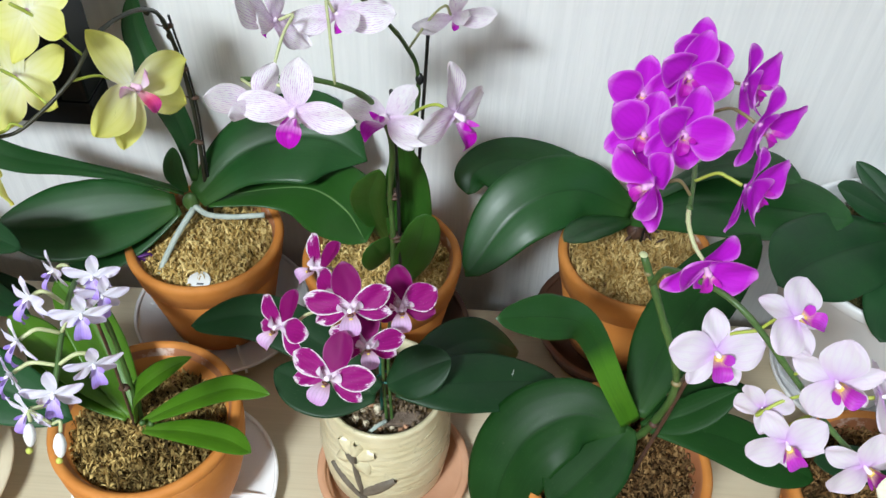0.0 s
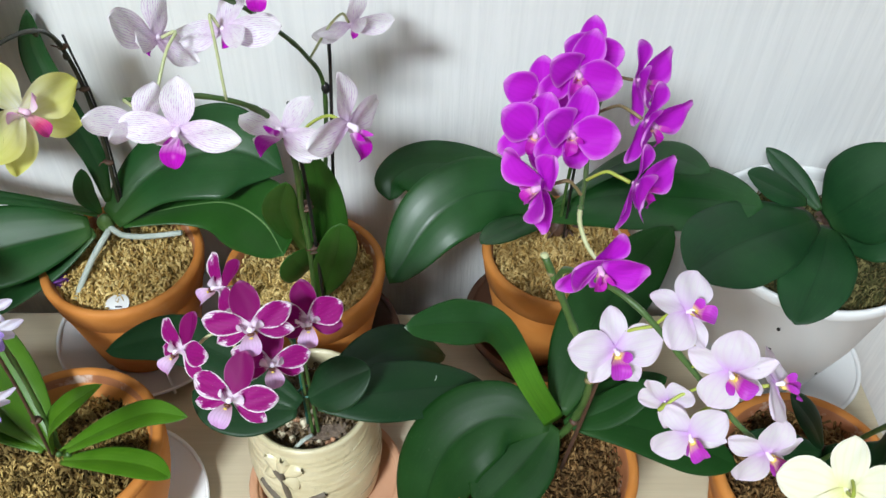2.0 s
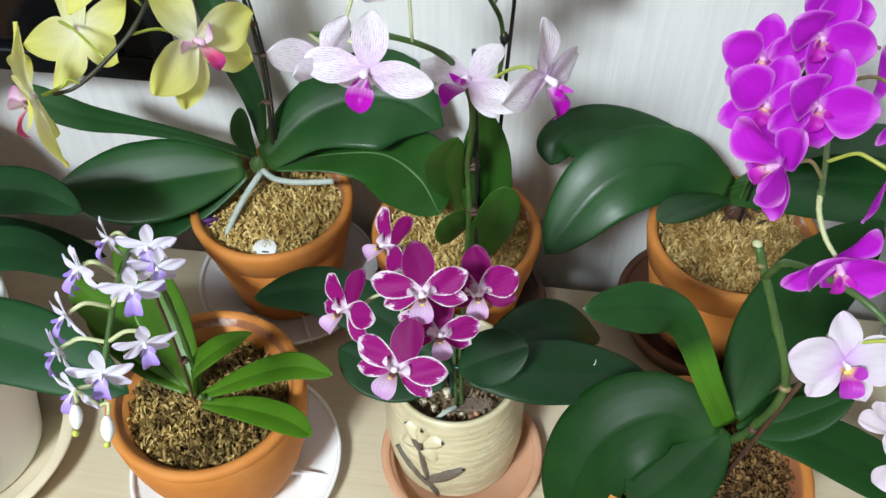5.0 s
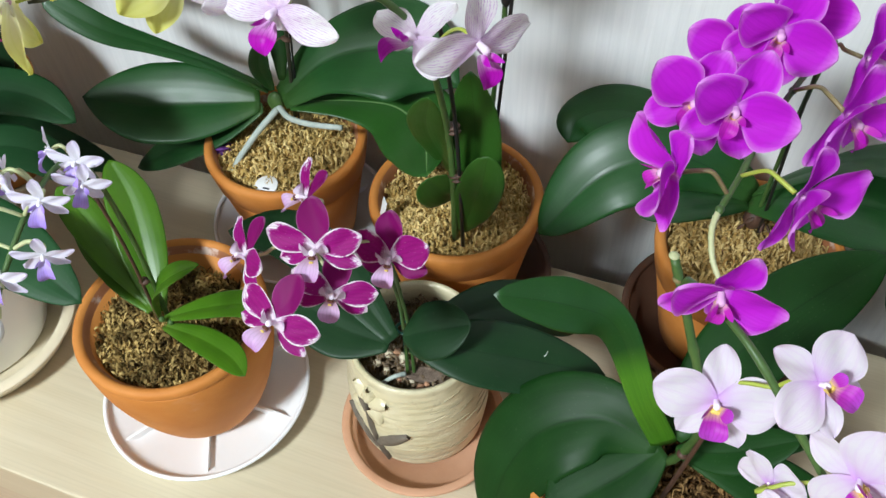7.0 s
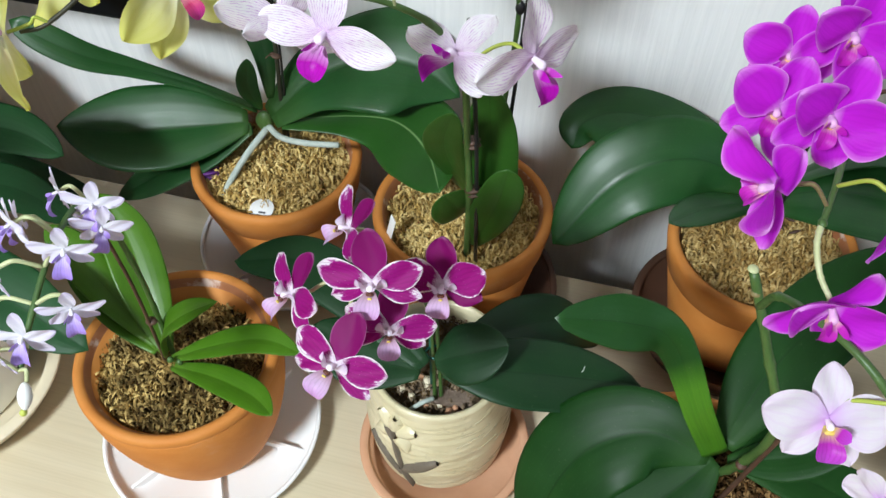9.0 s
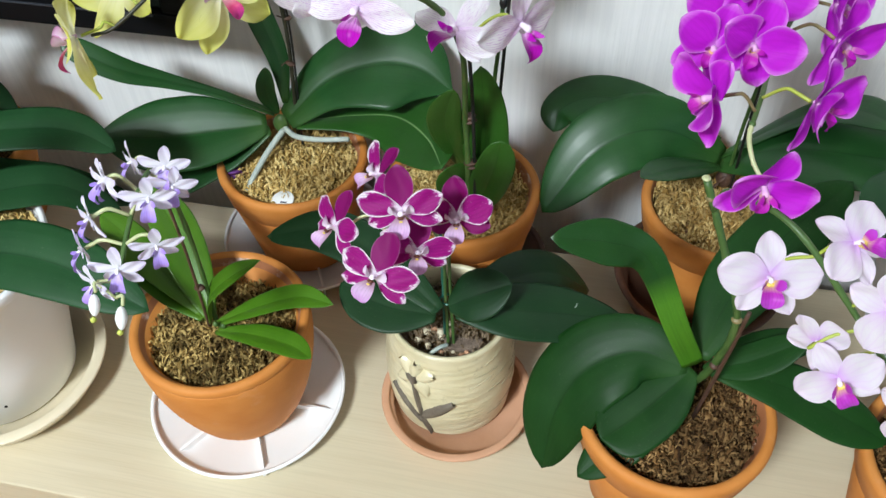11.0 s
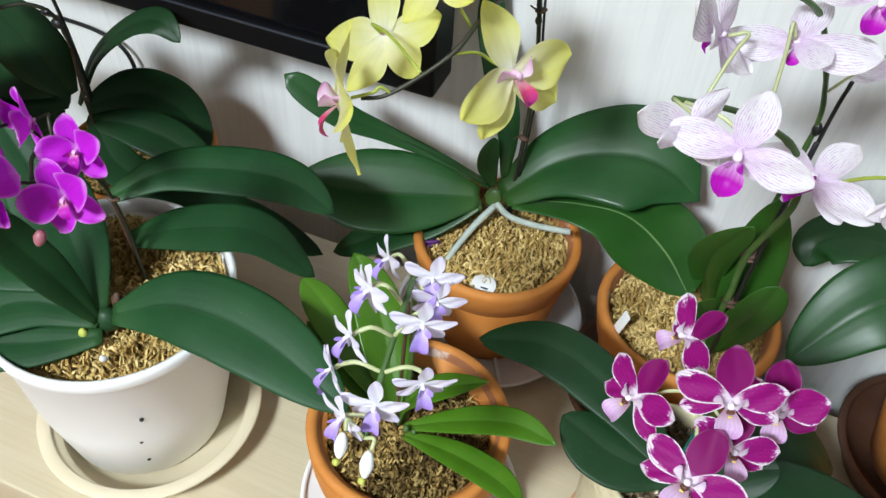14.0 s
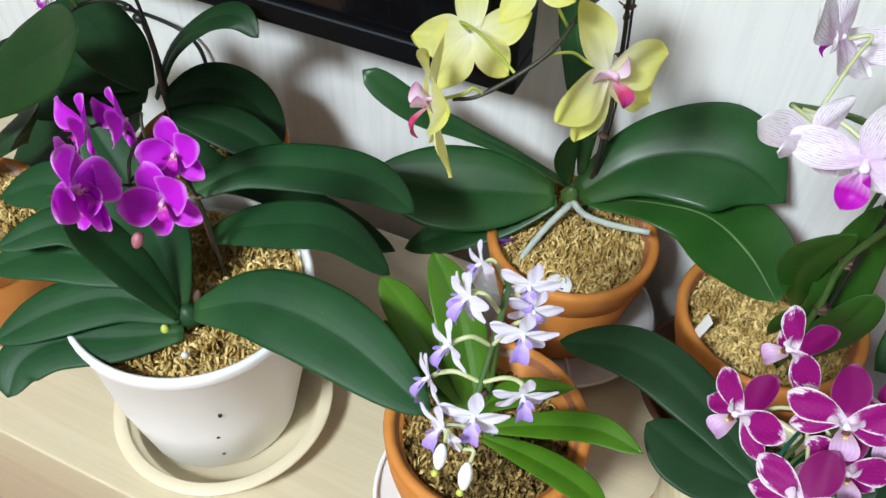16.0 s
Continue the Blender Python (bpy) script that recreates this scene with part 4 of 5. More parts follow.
for i, (dx, dy, s) in enumerate([(-0.02, 0.028, 0.011), (0.0, 0.035, 0.013), (0.022, 0.03, 0.010), (-0.035, 0.012, 0.010), (0.012, 0.012, 0.012), (0.03, 0.008, 0.009), (-0.005, 0.055, 0.010)]):
    bm = bmesh.new()
    bmesh.ops.create_icosphere(bm, subdivisions=2, radius=1)
    for w in bm.verts:
        w.co *= 1 + 0.5 * (noise.noise(w.co * 1.7 + Vector((i * 7, 0, 0))))
        w.co = Vector((w.co.x * s, w.co.y * s * 0.7, w.co.z * s * 0.55))
    me = bpy.data.meshes.new("bark_chip")
    bm.to_mesh(me)
    bm.free()
    me.materials.append(TWIG if i % 3 else speckled("pale_bark", (0.35, 0.25, 0.15), (0.5, 0.38, 0.25), 60, 0.8))
    tagged(piece("bark_chip", me, None, pose(0.374 + dx, 0.519 + dy, 0.156, 20 * i, 10, 47 * i)), "rough chip of brown orchid bark on moss", "bark chip", "bark chips")

# cream ceramic pot with a flower in relief
saucer((-0.047, 0.368, 0.0), 0.066, 0.018, TERRA_PINK, "pinkish terracotta saucer under the ceramic pot", wall=0.006, flat=0.84)
CX, CY = -0.0545, 0.382
t = thing("ceramic_pot", (CX, CY, 0.0036), "hand-made cream glazed pot with a flower in relief", "flower pot")
H = 0.1145


def barrel(z):
    u = z / H
    return 0.0497 + 0.0056 * math.sin(math.pi * min(1, u * 0.95 + 0.05)) - 0.0014 * u


prof = [(0, 0), (0.043, 0), (0.0475, 0.002)] + [(barrel(H * i / 78), max(0.004, H * i / 78)) for i in range(1, 75)]
prof += [(0.0493, H - 0.0035), (0.0487, H - 0.0005), (0.0466, H), (0.0445, H - 0.002), (0.0440, H - 0.008), (0.0445, H * 0.6), (0.043, 0.008), (0, 0.008)]
v, f = lathe(prof, 96)
vv = []
for x, y, z in v:
    r = math.hypot(x, y)
    if r > 0.0435 and 0.006 < z < H - 0.006 and r > barrel(z) - 0.002:
        a = math.atan2(y, x)
        k = 1 + 0.016 * noise.noise(Vector((math.cos(a) * 2, math.sin(a) * 2, z * 420))) + 0.010 * noise.noise(Vector((x * 14, y * 14, z * 40)))
        x, y = x * k, y * k
    vv.append((x, y, z))
piece("body", mesh("body", vv, f, GLAZE), t)


def on_barrel(deg, z, out=0.0):
    r = barrel(z) + out
    a = math.radians(deg)
    return Vector((r * math.cos(a), r * math.sin(a), z))


def relief(name, deg0, z0, deg1, z1, w, mat, out=0.0015):
    """A flat lobe modelled on the pot's wall from one point to another."""
    v, f, n = [], [], 9
    for i in range(n):
        u = i / (n - 1)
        h = w * (0.25 + 0.75 * math.sin(math.pi * min(1, u * 0.85 + 0.12)) ** 0.8)
        a0, zc = deg0 + (deg1 - deg0) * u, z0 + (z1 - z0) * u
        da, dz = (z1 - z0), -(deg1 - deg0) * math.radians(1) * 0.052
        L = math.hypot(da, dz) or 1
        for s, up in ((-1, -0.0006), (-0.6, out * 0.8), (0, out), (0.6, out * 0.8), (1, -0.0006)):
            v.append(on_barrel(a0 + math.degrees(s * h * da / L / 0.052), zc + s * h * dz / L, up))
    for i in range(n - 1):
        for k in range(4):
            a = i * 5 + k
            f.append((a, a + 1, a + 6, a + 5))
    return piece(name, mesh(name, v, f, mat), t)


for a1, z1 in ((251, 0.103), (268, 0.095), (262, 0.071), (234, 0.078), (235, 0.101)):
    relief("relief_petal", 249 + 0.25 * (a1 - 249), 0.086 + 0.25 * (z1 - 0.086), a1, z1, 0.0066, GLAZE, 0.0042)
relief("relief_eye", 244, 0.091, 250, 0.080, 0.0042, CLAY_DARK, 0.0050)
relief("relief_stalk", 249, 0.081, 256, 0.034, 0.0024, CLAY_DARK, 0.0034)
relief("relief_stalk", 254, 0.036, 263, 0.006, 0.0024, CLAY_DARK, 0.0032)
relief("relief_leaf", 255, 0.026, 226, 0.060, 0.0030, CLAY_DARK, 0.0034)
relief("relief_leaf", 258, 0.036, 284, 0.061, 0.0062, CLAY_DARK, 0.0036)
for i in range(18):
    rnd = random.Random(i)
    a = 285 + rnd.uniform(0, 130)
    z = rnd.uniform(0.02, 0.10)
    relief("glaze_ridge", a, z, a + rnd.uniform(12, 30), z + rnd.uniform(-0.004, 0.006), 0.0007, GLAZE_TAN, 0.0006)
moss((CX, CY), 0.0435, 0.098, speckled("potting_chips", (0.10, 0.065, 0.04), (0.28, 0.2, 0.12), 90, 0.9, 0.6, 0.002), 350, 11, "dark potting bark in the cream pot", 0.003)
for i in range(16):
    rnd = random.Random(40 + i)
    bm = bmesh.new()
    bmesh.ops.create_icosphere(bm, subdivisions=1, radius=rnd.uniform(0.0022, 0.0042))
    for w in bm.verts:
        w.co *= 1 + 0.35 * noise.noise(w.co * 400 + Vector((i, 0, 0)))
    me = bpy.data.meshes.new("pebble")
    bm.to_mesh(me)
    bm.free()
    me.materials.append(TERRA_PINK if i % 5 == 0 else CREAM_PLASTIC)
    tagged(piece("pebble", me, None, pose(CX + rnd.uniform(-0.022, 0.022), CY - 0.012 + rnd.uniform(-0.022, 0.014), 0.103)), "small cream pumice pebble on the potting bark", "pebble", "pumice pebbles")
me = bevelled((-0.015, -0.006, -0.0025), (0.015, 0.006, 0.0025), 0.0024, speckled("bark", (0.13, 0.09, 0.065), (0.27, 0.20, 0.15), 160, 0.9, 0.8, 0.002), "bark_piece", 3)
for w in me.vertices:
    w.co *= 1 + 0.22 * noise.noise(Vector(w.co) * 260)
tagged(piece("bark_piece", me, None, pose(CX + 0.016, CY - 0.022, 0.104, 5, 8, 12)), "flat piece of grey-brown bark on the soil", "bark")

# tags
def tag(at, turn, w, h, label, bars):
    t = thing("plant_tag", at, label, "plant tag", "plant tags")
    t.rotation_euler = [radians(a) for a in turn]
    piece("plate", bevelled((-w / 2, -h / 2, -0.0004), (w / 2, h / 2, 0.0004), 0.0003, PAPER, "plate", 1), t)
    for i in range(bars):
        v, f = boxes(((-w * 0.32, -h * 0.28 + i * h * 0.26, 0.0004), (w * (0.34 - 0.1 * (i % 2)), -h * 0.28 + i * h * 0.26 + h * 0.09, 0.0007)))
        piece("mark", mesh("mark", v, f, INK, smooth=False), t)
    return t


t = thing("plant_tag", (-0.231, 0.4815, 0.1112), "round white plastic tag lying on the moss", "plant tag", "plant tags")
t.rotation_euler = (radians(9), radians(-4), 0)
v, f = lathe([(0, 0), (0.0103, 0), (0.0109, 0.0006), (0.0103, 0.0012), (0, 0.0012)], 32)
piece("disc", mesh("disc", v, f, PAPER), t)
v, f = boxes(((-0.002, -0.007, 0.0012), (0.006, -0.0055, 0.0015)), ((-0.001, -0.0035, 0.0012), (0.005, -0.002, 0.0015)))
piece("mark", mesh("mark", v, f, INK, smooth=False), t)
tag((-0.118, 0.4735, 0.128), (80, 8, -50), 0.008, 0.034, "small white plant label stuck in the pot edge", 0)
tag((-0.045, 0.4275, 0.100), (72, 0, 0), 0.034, 0.016, "white plant label with dark marks inside the pot", 2)
tag((-0.265, 0.466, 0.016), (0, 0, 30), 0.020, 0.011, "small white paper label lying in the saucer", 0)

# ---- orchids ----
o = Orchid((-0.251, 0.548, 0.110), "orchid with pale yellow flowers and dark strap leaves", "dark")
o.leaf([(-0.243, 0.550, 0.149), (-0.206, 0.572, 0.181), (-0.163, 0.584, 0.195), (-0.125, 0.586, 0.195), (-0.090, 0.580, 0.179)], 0.090, (-0.04, -0.52, 0.85), sharp=1.1, fold=0.26, full=0.66)
o.leaf([(-0.235, 0.550, 0.147), (-0.182, 0.571, 0.145), (-0.140, 0.567, 0.152), (-0.104, 0.532, 0.162), (-0.078, 0.475, 0.182)], 0.078, (-0.32, -0.25, 0.91), "ribbed", full=0.86)
o.leaf([(-0.261, 0.542, 0.147), (-0.308, 0.523, 0.147), (-0.355, 0.505, 0.148), (-0.408, 0.492, 0.152)], 0.072, (0.20, -0.50, 0.84), sharp=0.9, fold=0.30)
o.leaf([(-0.257, 0.538, 0.144), (-0.293, 0.523, 0.125), (-0.332, 0.505, 0.105), (-0.372, 0.485, 0.083)], 0.038, (-0.21, -0.49, 0.85))
o.leaf([(-0.256, 0.551, 0.154), (-0.301, 0.538, 0.181), (-0.339, 0.523, 0.202), (-0.370, 0.507, 0.222), (-0.412, 0.500, 0.250)], 0.033, (0.40, 0.34, 0.84), sharp=0.42, turn=0.0, full=0.92, tip_normal=(0.52, -0.72, 0.45), neck=0.38)
o.leaf([(-0.253, 0.552, 0.154), (-0.259, 0.550, 0.178), (-0.256, 0.554, 0.204)], 0.017, (0.32, -0.94, 0.06))
o.leaf([(-0.246, 0.560, 0.161), (-0.252, 0.574, 0.201), (-0.268, 0.586, 0.240), (-0.285, 0.603, 0.284), (-0.283, 0.613, 0.320)], 0.024, (0.41, -0.79, 0.45))
o.tube("flower_stalk", [(-0.238, 0.556, 0.125), (-0.234, 0.565, 0.243), (-0.234, 0.549, 0.327), (-0.228, 0.502, 0.370), (-0.236, 0.450, 0.384), (-0.246, 0.416, 0.370), (-0.273, 0.395, 0.349), (-0.288, 0.388, 0.345)], 0.0019, 0.0011, STEM_DARK, 44, 9, 0.25)
o.flower("yellow", (-0.2165, 0.4335, 0.357), (69, -8, 60), 0.0425, (-0.246, 0.416, 0.370), PEDICEL_YELLOW, left=22, right=24)
o.flower("yellow", (-0.308, 0.461, 0.337), (139, 23, -171), 0.0407, (-0.260, 0.406, 0.360), PEDICEL_YELLOW)
o.flower("yellow", (-0.296, 0.380, 0.348), (89, -16, -58), 0.0443, (-0.273, 0.395, 0.349), PEDICEL_YELLOW)
o.flower("yellow", (-0.261, 0.425, 0.412), (134, 29, -174), 0.0334, (-0.241, 0.433, 0.377), PEDICEL_YELLOW)
o.tube("root", [(-0.247, 0.545, 0.140), (-0.258, 0.525, 0.128), (-0.266, 0.505, 0.116), (-0.271, 0.493, 0.106)], 0.0030, 0.0026, ROOT, 16, 9, 0, "thick silver-green air root")
o.tube("root", [(-0.246, 0.546, 0.142), (-0.232, 0.538, 0.140), (-0.208, 0.532, 0.145), (-0.178, 0.532, 0.150)], 0.0028, 0.0024, ROOT, 16, 9, 0, "thick silver-green air root")
o.tube("stake", [(-0.236, 0.556, 0.11), (-0.231, 0.566, 0.243), (-0.232, 0.553, 0.335)], 0.0010, 0.0010, BLACK, 10, 8)
o.ball("crown", (-0.250, 0.549, 0.144), 0.0062, STEM, (1.3, 0.9, 1.8), (0, 8, 0))
for i, p in enumerate(((-0.235, 0.562, 0.205), (-0.232, 0.566, 0.250), (-0.233, 0.560, 0.282), (-0.233, 0.550, 0.327))):
    o.ball("clip", p, 0.0036, TWIG, (1.3, 1, 0.6), (0, 20 - 12 * i, 0))
    o.tube("twist_end", [p, (p[0] - 0.004, p[1] - 0.003, p[2] + 0.002), (p[0] - 0.007, p[1] - 0.004, p[2] + (0.004 if i % 2 else -0.001))], 0.0008, 0.0005, TWIG, 8, 6)
for p in ((-0.234, 0.551, 0.318), (-0.229, 0.510, 0.364), (-0.238, 0.441, 0.380)):
    o.ball("node", p, 0.0026, STEM_DARK, (1, 1, 1.4))
DRY = material("dry_purple", (0.12, 0.03, 0.20), 0.6)[0]
for i in range(5):
    o.ball("dried_petal", (-0.290 + 0.003 * math.cos(1.3 * i), 0.511 + 0.003 * math.sin(1.3 * i), 0.106 + 0.0015 * i), 0.0068, DRY, (1, 0.3, 1.1), (25 * i, 40 - 20 * i, 70 * i), "shrivelled purple fallen petal")

o = Orchid((-0.062, 0.478, 0.110), "orchid with white flowers striped in lilac", "mid")
o.leaf([(-0.052, 0.485, 0.131), (-0.044, 0.486, 0.180), (-0.046, 0.490, 0.230), (-0.049, 0.489, 0.278)], 0.037, (0.12, -0.99, -0.01))
o.leaf([(-0.052, 0.478, 0.128), (-0.044, 0.474, 0.158), (-0.034, 0.470, 0.194), (-0.029, 0.468, 0.226)], 0.033, (0.20, -0.96, 0.15), sharp=0.5)
o.leaf([(-0.062, 0.506, 0.152), (-0.073, 0.488, 0.199), (-0.073, 0.467, 0.243), (-0.061, 0.447, 0.287)], 0.028, (-0.01, -0.91, -0.42))
o.leaf([(-0.061, 0.499, 0.145), (-0.064, 0.474, 0.170), (-0.071, 0.460, 0.198)], 0.036, (0.30, -0.85, 0.40), sharp=0.5)
o.tube("flower_stalk", [(-0.058, 0.478, 0.115), (-0.055, 0.468, 0.199), (-0.056, 0.463, 0.248), (-0.050, 0.426, 0.330), (-0.062, 0.418, 0.368), (-0.092, 0.405, 0.390), (-0.124, 0.372, 0.411)], 0.0026, 0.0014, STEM, 44, 9, 0.25)
o.tube("flower_stalk", [(-0.050, 0.512, 0.115), (-0.046, 0.530, 0.220), (-0.041, 0.535, 0.302), (-0.049, 0.512, 0.348), (-0.063, 0.471, 0.397), (-0.075, 0.440, 0.430), (-0.090, 0.425, 0.445)], 0.0018, 0.0014, STEM, 44, 9, 0.25)
o.flower("striped", (-0.091, 0.349, 0.411), (69, 6, -4), 0.0290, (-0.120, 0.376, 0.408), STEM_PALE)
o.flower("striped", (-0.049, 0.405, 0.364), (25, -5, -36), 0.0306, (-0.060, 0.419, 0.363), STEM_PALE)
o.flower("striped", (-0.009, 0.386, 0.386), (84, 10, 59), 0.0315, (-0.052, 0.424, 0.338), PEDICEL_YELLOW)
o.flower("striped", (-0.112, 0.357, 0.406), (100, -31, -144), 0.0261, (-0.124, 0.372, 0.411), STEM_PALE, lip=0.45)
o.flower("striped", (-0.114, 0.414, 0.422), (113, -42, -120), 0.0325, (-0.112, 0.384, 0.403), STEM_PALE, 0.0009, lip=0.45)
o.flower("striped", (-0.080, 0.428, 0.419), (148, 16, 159), 0.0325, (-0.081, 0.410, 0.384), STEM_PALE, 0.0009, lip=0.45)
o.flower("striped", (-0.016, 0.518, 0.368), (150, 23, 158), 0.0290, (-0.047, 0.519, 0.340), STEM_PALE, 0.0009, lip=0.45)
o.flower("striped", (-0.056, 0.420, 0.455), (96, -2, 5), 0.0240, (-0.084, 0.431, 0.439), STEM_PALE)
o.tube("stake", [(-0.050, 0.474, 0.11), (-0.050, 0.463, 0.25), (-0.051, 0.440, 0.360)], 0.0015, 0.0015, BLACK, 10, 8)
o.tube("stake", [(-0.044, 0.508, 0.11), (-0.036, 0.533, 0.30), (-0.034, 0.530, 0.345)], 0.0014, 0.0014, BLACK, 10, 8)
for p in ((-0.054, 0.466, 0.248), (-0.053, 0.469, 0.199)):
    o.ball("clip", p, 0.0044, TWIG, (1.4, 1.1, 0.55), (0, -15, 0))
    o.ball("clip", (p[0] + 0.001, p[1], p[2] - 0.004), 0.0040, TWIG, (1.4, 1.1, 0.5), (0, -12, 0))
o.ball("clip", (-0.040, 0.534, 0.304), 0.0031, BLACK, (1.1, 1.1, 1.8))

o = Orchid((0.160, 0.556, 0.118), "magenta orchid in full bloom with glossy leaves", "dark")
o.leaf([(0.152, 0.566, 0.152), (0.096, 0.550, 0.187), (0.045, 0.528, 0.177), (0.005, 0.495, 0.126)], 0.065, (-0.22, -0.68, 0.70), fold=0.24)
o.leaf([(0.148, 0.575, 0.159), (0.090, 0.595, 0.172), (0.038, 0.602, 0.173), (0.008, 0.596, 0.160), (0.003, 0.584, 0.142)], 0.046, (-0.14, -0.34, 0.93))
o.leaf([(0.152, 0.562, 0.146), (0.196, 0.547, 0.183), (0.254, 0.519, 0.208), (0.303, 0.487, 0.229)], 0.069, (-0.46, -0.15, 0.88))
o.leaf([(0.152, 0.568, 0.151), (0.206, 0.565, 0.205), (0.234, 0.539, 0.236), (0.257, 0.499, 0.254)], 0.034, (-0.58, 0.13, 0.80))
o.leaf([(0.152, 0.560, 0.145), (0.110, 0.511, 0.181), (0.079, 0.459, 0.214)], 0.026, (0.43, 0.28, 0.86))
o.tube("flower_stalk", [(0.160, 0.556, 0.125), (0.158, 0.545, 0.210), (0.154, 0.505, 0.310), (0.150, 0.460, 0.370), (0.142, 0.425, 0.388), (0.131, 0.388, 0.394), (0.122, 0.355, 0.393), (0.1175, 0.333, 0.392), (0.113, 0.314, 0.391)], 0.0016, 0.0012, STEM, 44, 9, 0.25)
o.tube("flower_stalk", [(0.113, 0.315, 0.391), (0.112, 0.306, 0.388), (0.115, 0.297, 0.382), (0.120, 0.291, 0.377)], 0.0013, 0.0010, STEM_PALE, 44, 9, 0.25)
o.flower("magenta", (0.120, 0.405, 0.410), (72, 20, 2), 0.0264, (0.137, 0.408, 0.391), STEM_OLIVE)
o.flower("magenta", (0.109, 0.347, 0.413), (65, 16, -1), 0.0248, (0.126, 0.371, 0.394), STEM_OLIVE)
o.flower("magenta", (0.093, 0.317, 0.402), (78, 14, -66), 0.0255, (0.115, 0.322, 0.391), STEM_OLIVE)
o.flower("magenta", (0.160, 0.420, 0.394), (72, -4, 61), 0.0292, (0.142, 0.425, 0.388), STEM_OLIVE)
o.flower("magenta", (0.150, 0.356, 0.413), (88, 0, 48), 0.0268, (0.131, 0.388, 0.394), STEM_OLIVE)
o.flower("magenta", (0.139, 0.317, 0.404), (84, 2, 55), 0.0262, (0.1175, 0.333, 0.392), PEDICEL_YELLOW)
o.flower("magenta", (0.121, 0.288, 0.376), (89, 19, 15), 0.0255, (0.120, 0.291, 0.377), STEM_PALE)
o.flower("magenta", (0.105, 0.432, 0.376), (60, -2, -12), 0.0248, (0.140, 0.420, 0.388), STEM_OLIVE)
o.flower("magenta", (0.094, 0.365, 0.397), (52, 14, -14), 0.0242, (0.124, 0.362, 0.393), STEM_OLIVE)
o.flower("magenta", (0.130, 0.435, 0.402), (62, 12, 5), 0.0237, (0.146, 0.440, 0.382), STEM_OLIVE)
o.tube("stake", [(0.166, 0.556, 0.11), (0.158, 0.530, 0.24), (0.151, 0.488, 0.345)], 0.0013, 0.0012, BLACK, 12, 8)
for p in ((0.131, 0.388, 0.394), (0.122, 0.355, 0.393), (0.113, 0.314, 0.391)):
    o.ball("node", p, 0.0018, STEM, (1, 1.3, 0.9))
o.ball("crown", (0.158, 0.556, 0.136), 0.008, TWIG, (1, 1, 1.3))
for i in range(7):
    o.ball("dry_bract", (0.150 + 0.005 * i, 0.545 + 0.004 * (i % 3), 0.136 + 0.004 * (i % 2)), 0.0024, TWIG, (0.5, 0.8, 1.9), (20 * i, 30, 50 * i))

o = Orchid((0.129, 0.332, 0.110), "orchid with white and lilac flowers, broad dark leaves", "matte")
o.leaf([(0.129, 0.335, 0.160), (0.111, 0.334, 0.200), (0.085, 0.346, 0.249), (0.059, 0.337, 0.270), (0.023, 0.319, 0.287)], 0.034, (-0.10, -0.62, 0.78), "arch", fold=0.10, droop=0.02, full=0.78, neck=0.46, sharp=0.62)
o.leaf([(0.126, 0.332, 0.158), (0.091, 0.338, 0.162), (0.058, 0.327, 0.146), (0.040, 0.306, 0.114), (0.036, 0.282, 0.073)], 0.064, (-0.40, -0.51, 0.77), "matte")
o.leaf([(0.129, 0.332, 0.158), (0.110, 0.313, 0.146), (0.086, 0.292, 0.134), (0.073, 0.282, 0.130)], 0.050, (-0.15, -0.30, 0.94))
o.leaf([(0.124, 0.324, 0.151), (0.096, 0.298, 0.120), (0.062, 0.271, 0.090)], 0.036, (-0.36, -0.50, 0.79))
o.leaf([(0.140, 0.335, 0.157), (0.174, 0.352, 0.166), (0.215, 0.366, 0.170)], 0.026, (-0.07, -0.23, 0.97))
o.leaf([(0.132, 0.339, 0.164), (0.152, 0.382, 0.189), (0.184, 0.423, 0.211), (0.225, 0.462, 0.232)], 0.053, (-0.12, -0.38, 0.92))
o.leaf([(0.143, 0.334, 0.158), (0.188, 0.333, 0.154), (0.231, 0.324, 0.141), (0.265, 0.316, 0.130)], 0.040, (0.22, -0.30, 0.93))
o.leaf([(0.137, 0.333, 0.158), (0.167, 0.334, 0.176), (0.197, 0.341, 0.200)], 0.026, (-0.52, -0.30, 0.80))
o.tube("flower_stalk", [(0.130, 0.332, 0.135), (0.138, 0.320, 0.183), (0.138, 0.309, 0.249), (0.119, 0.320, 0.300), (0.103, 0.331, 0.336)], 0.0026, 0.0021, STEM, 44, 9, 0.25)
o.tube("flower_stalk", [(0.110, 0.326, 0.319), (0.112, 0.307, 0.352), (0.136, 0.274, 0.366), (0.168, 0.254, 0.338), (0.192, 0.243, 0.312), (0.208, 0.236, 0.298)], 0.0018, 0.0014, STEM, 44, 9, 0.25)
o.flower("pale", (0.131, 0.263, 0.341), (52, -1, 7), 0.0237, (0.148, 0.266, 0.356), PEDICEL_YELLOW)
o.flower("pale", (0.160, 0.262, 0.372), (22, -16, 67), 0.0210, (0.148, 0.266, 0.356), PEDICEL_YELLOW)
o.flower("pale", (0.181, 0.241, 0.353), (10, -73, 57), 0.0234, (0.168, 0.254, 0.338), PEDICEL_YELLOW)
o.flower("pale", (0.160, 0.250, 0.314), (89, 47, 148), 0.0176, (0.177, 0.250, 0.328), PEDICEL_YELLOW)
o.flower("pale", (0.170, 0.233, 0.309), (61, -42, 10), 0.0212, (0.186, 0.246, 0.318), PEDICEL_YELLOW)
o.flower("pale", (0.211, 0.228, 0.300), (55, -65, 37), 0.0224, (0.208, 0.236, 0.298), PEDICEL_YELLOW)
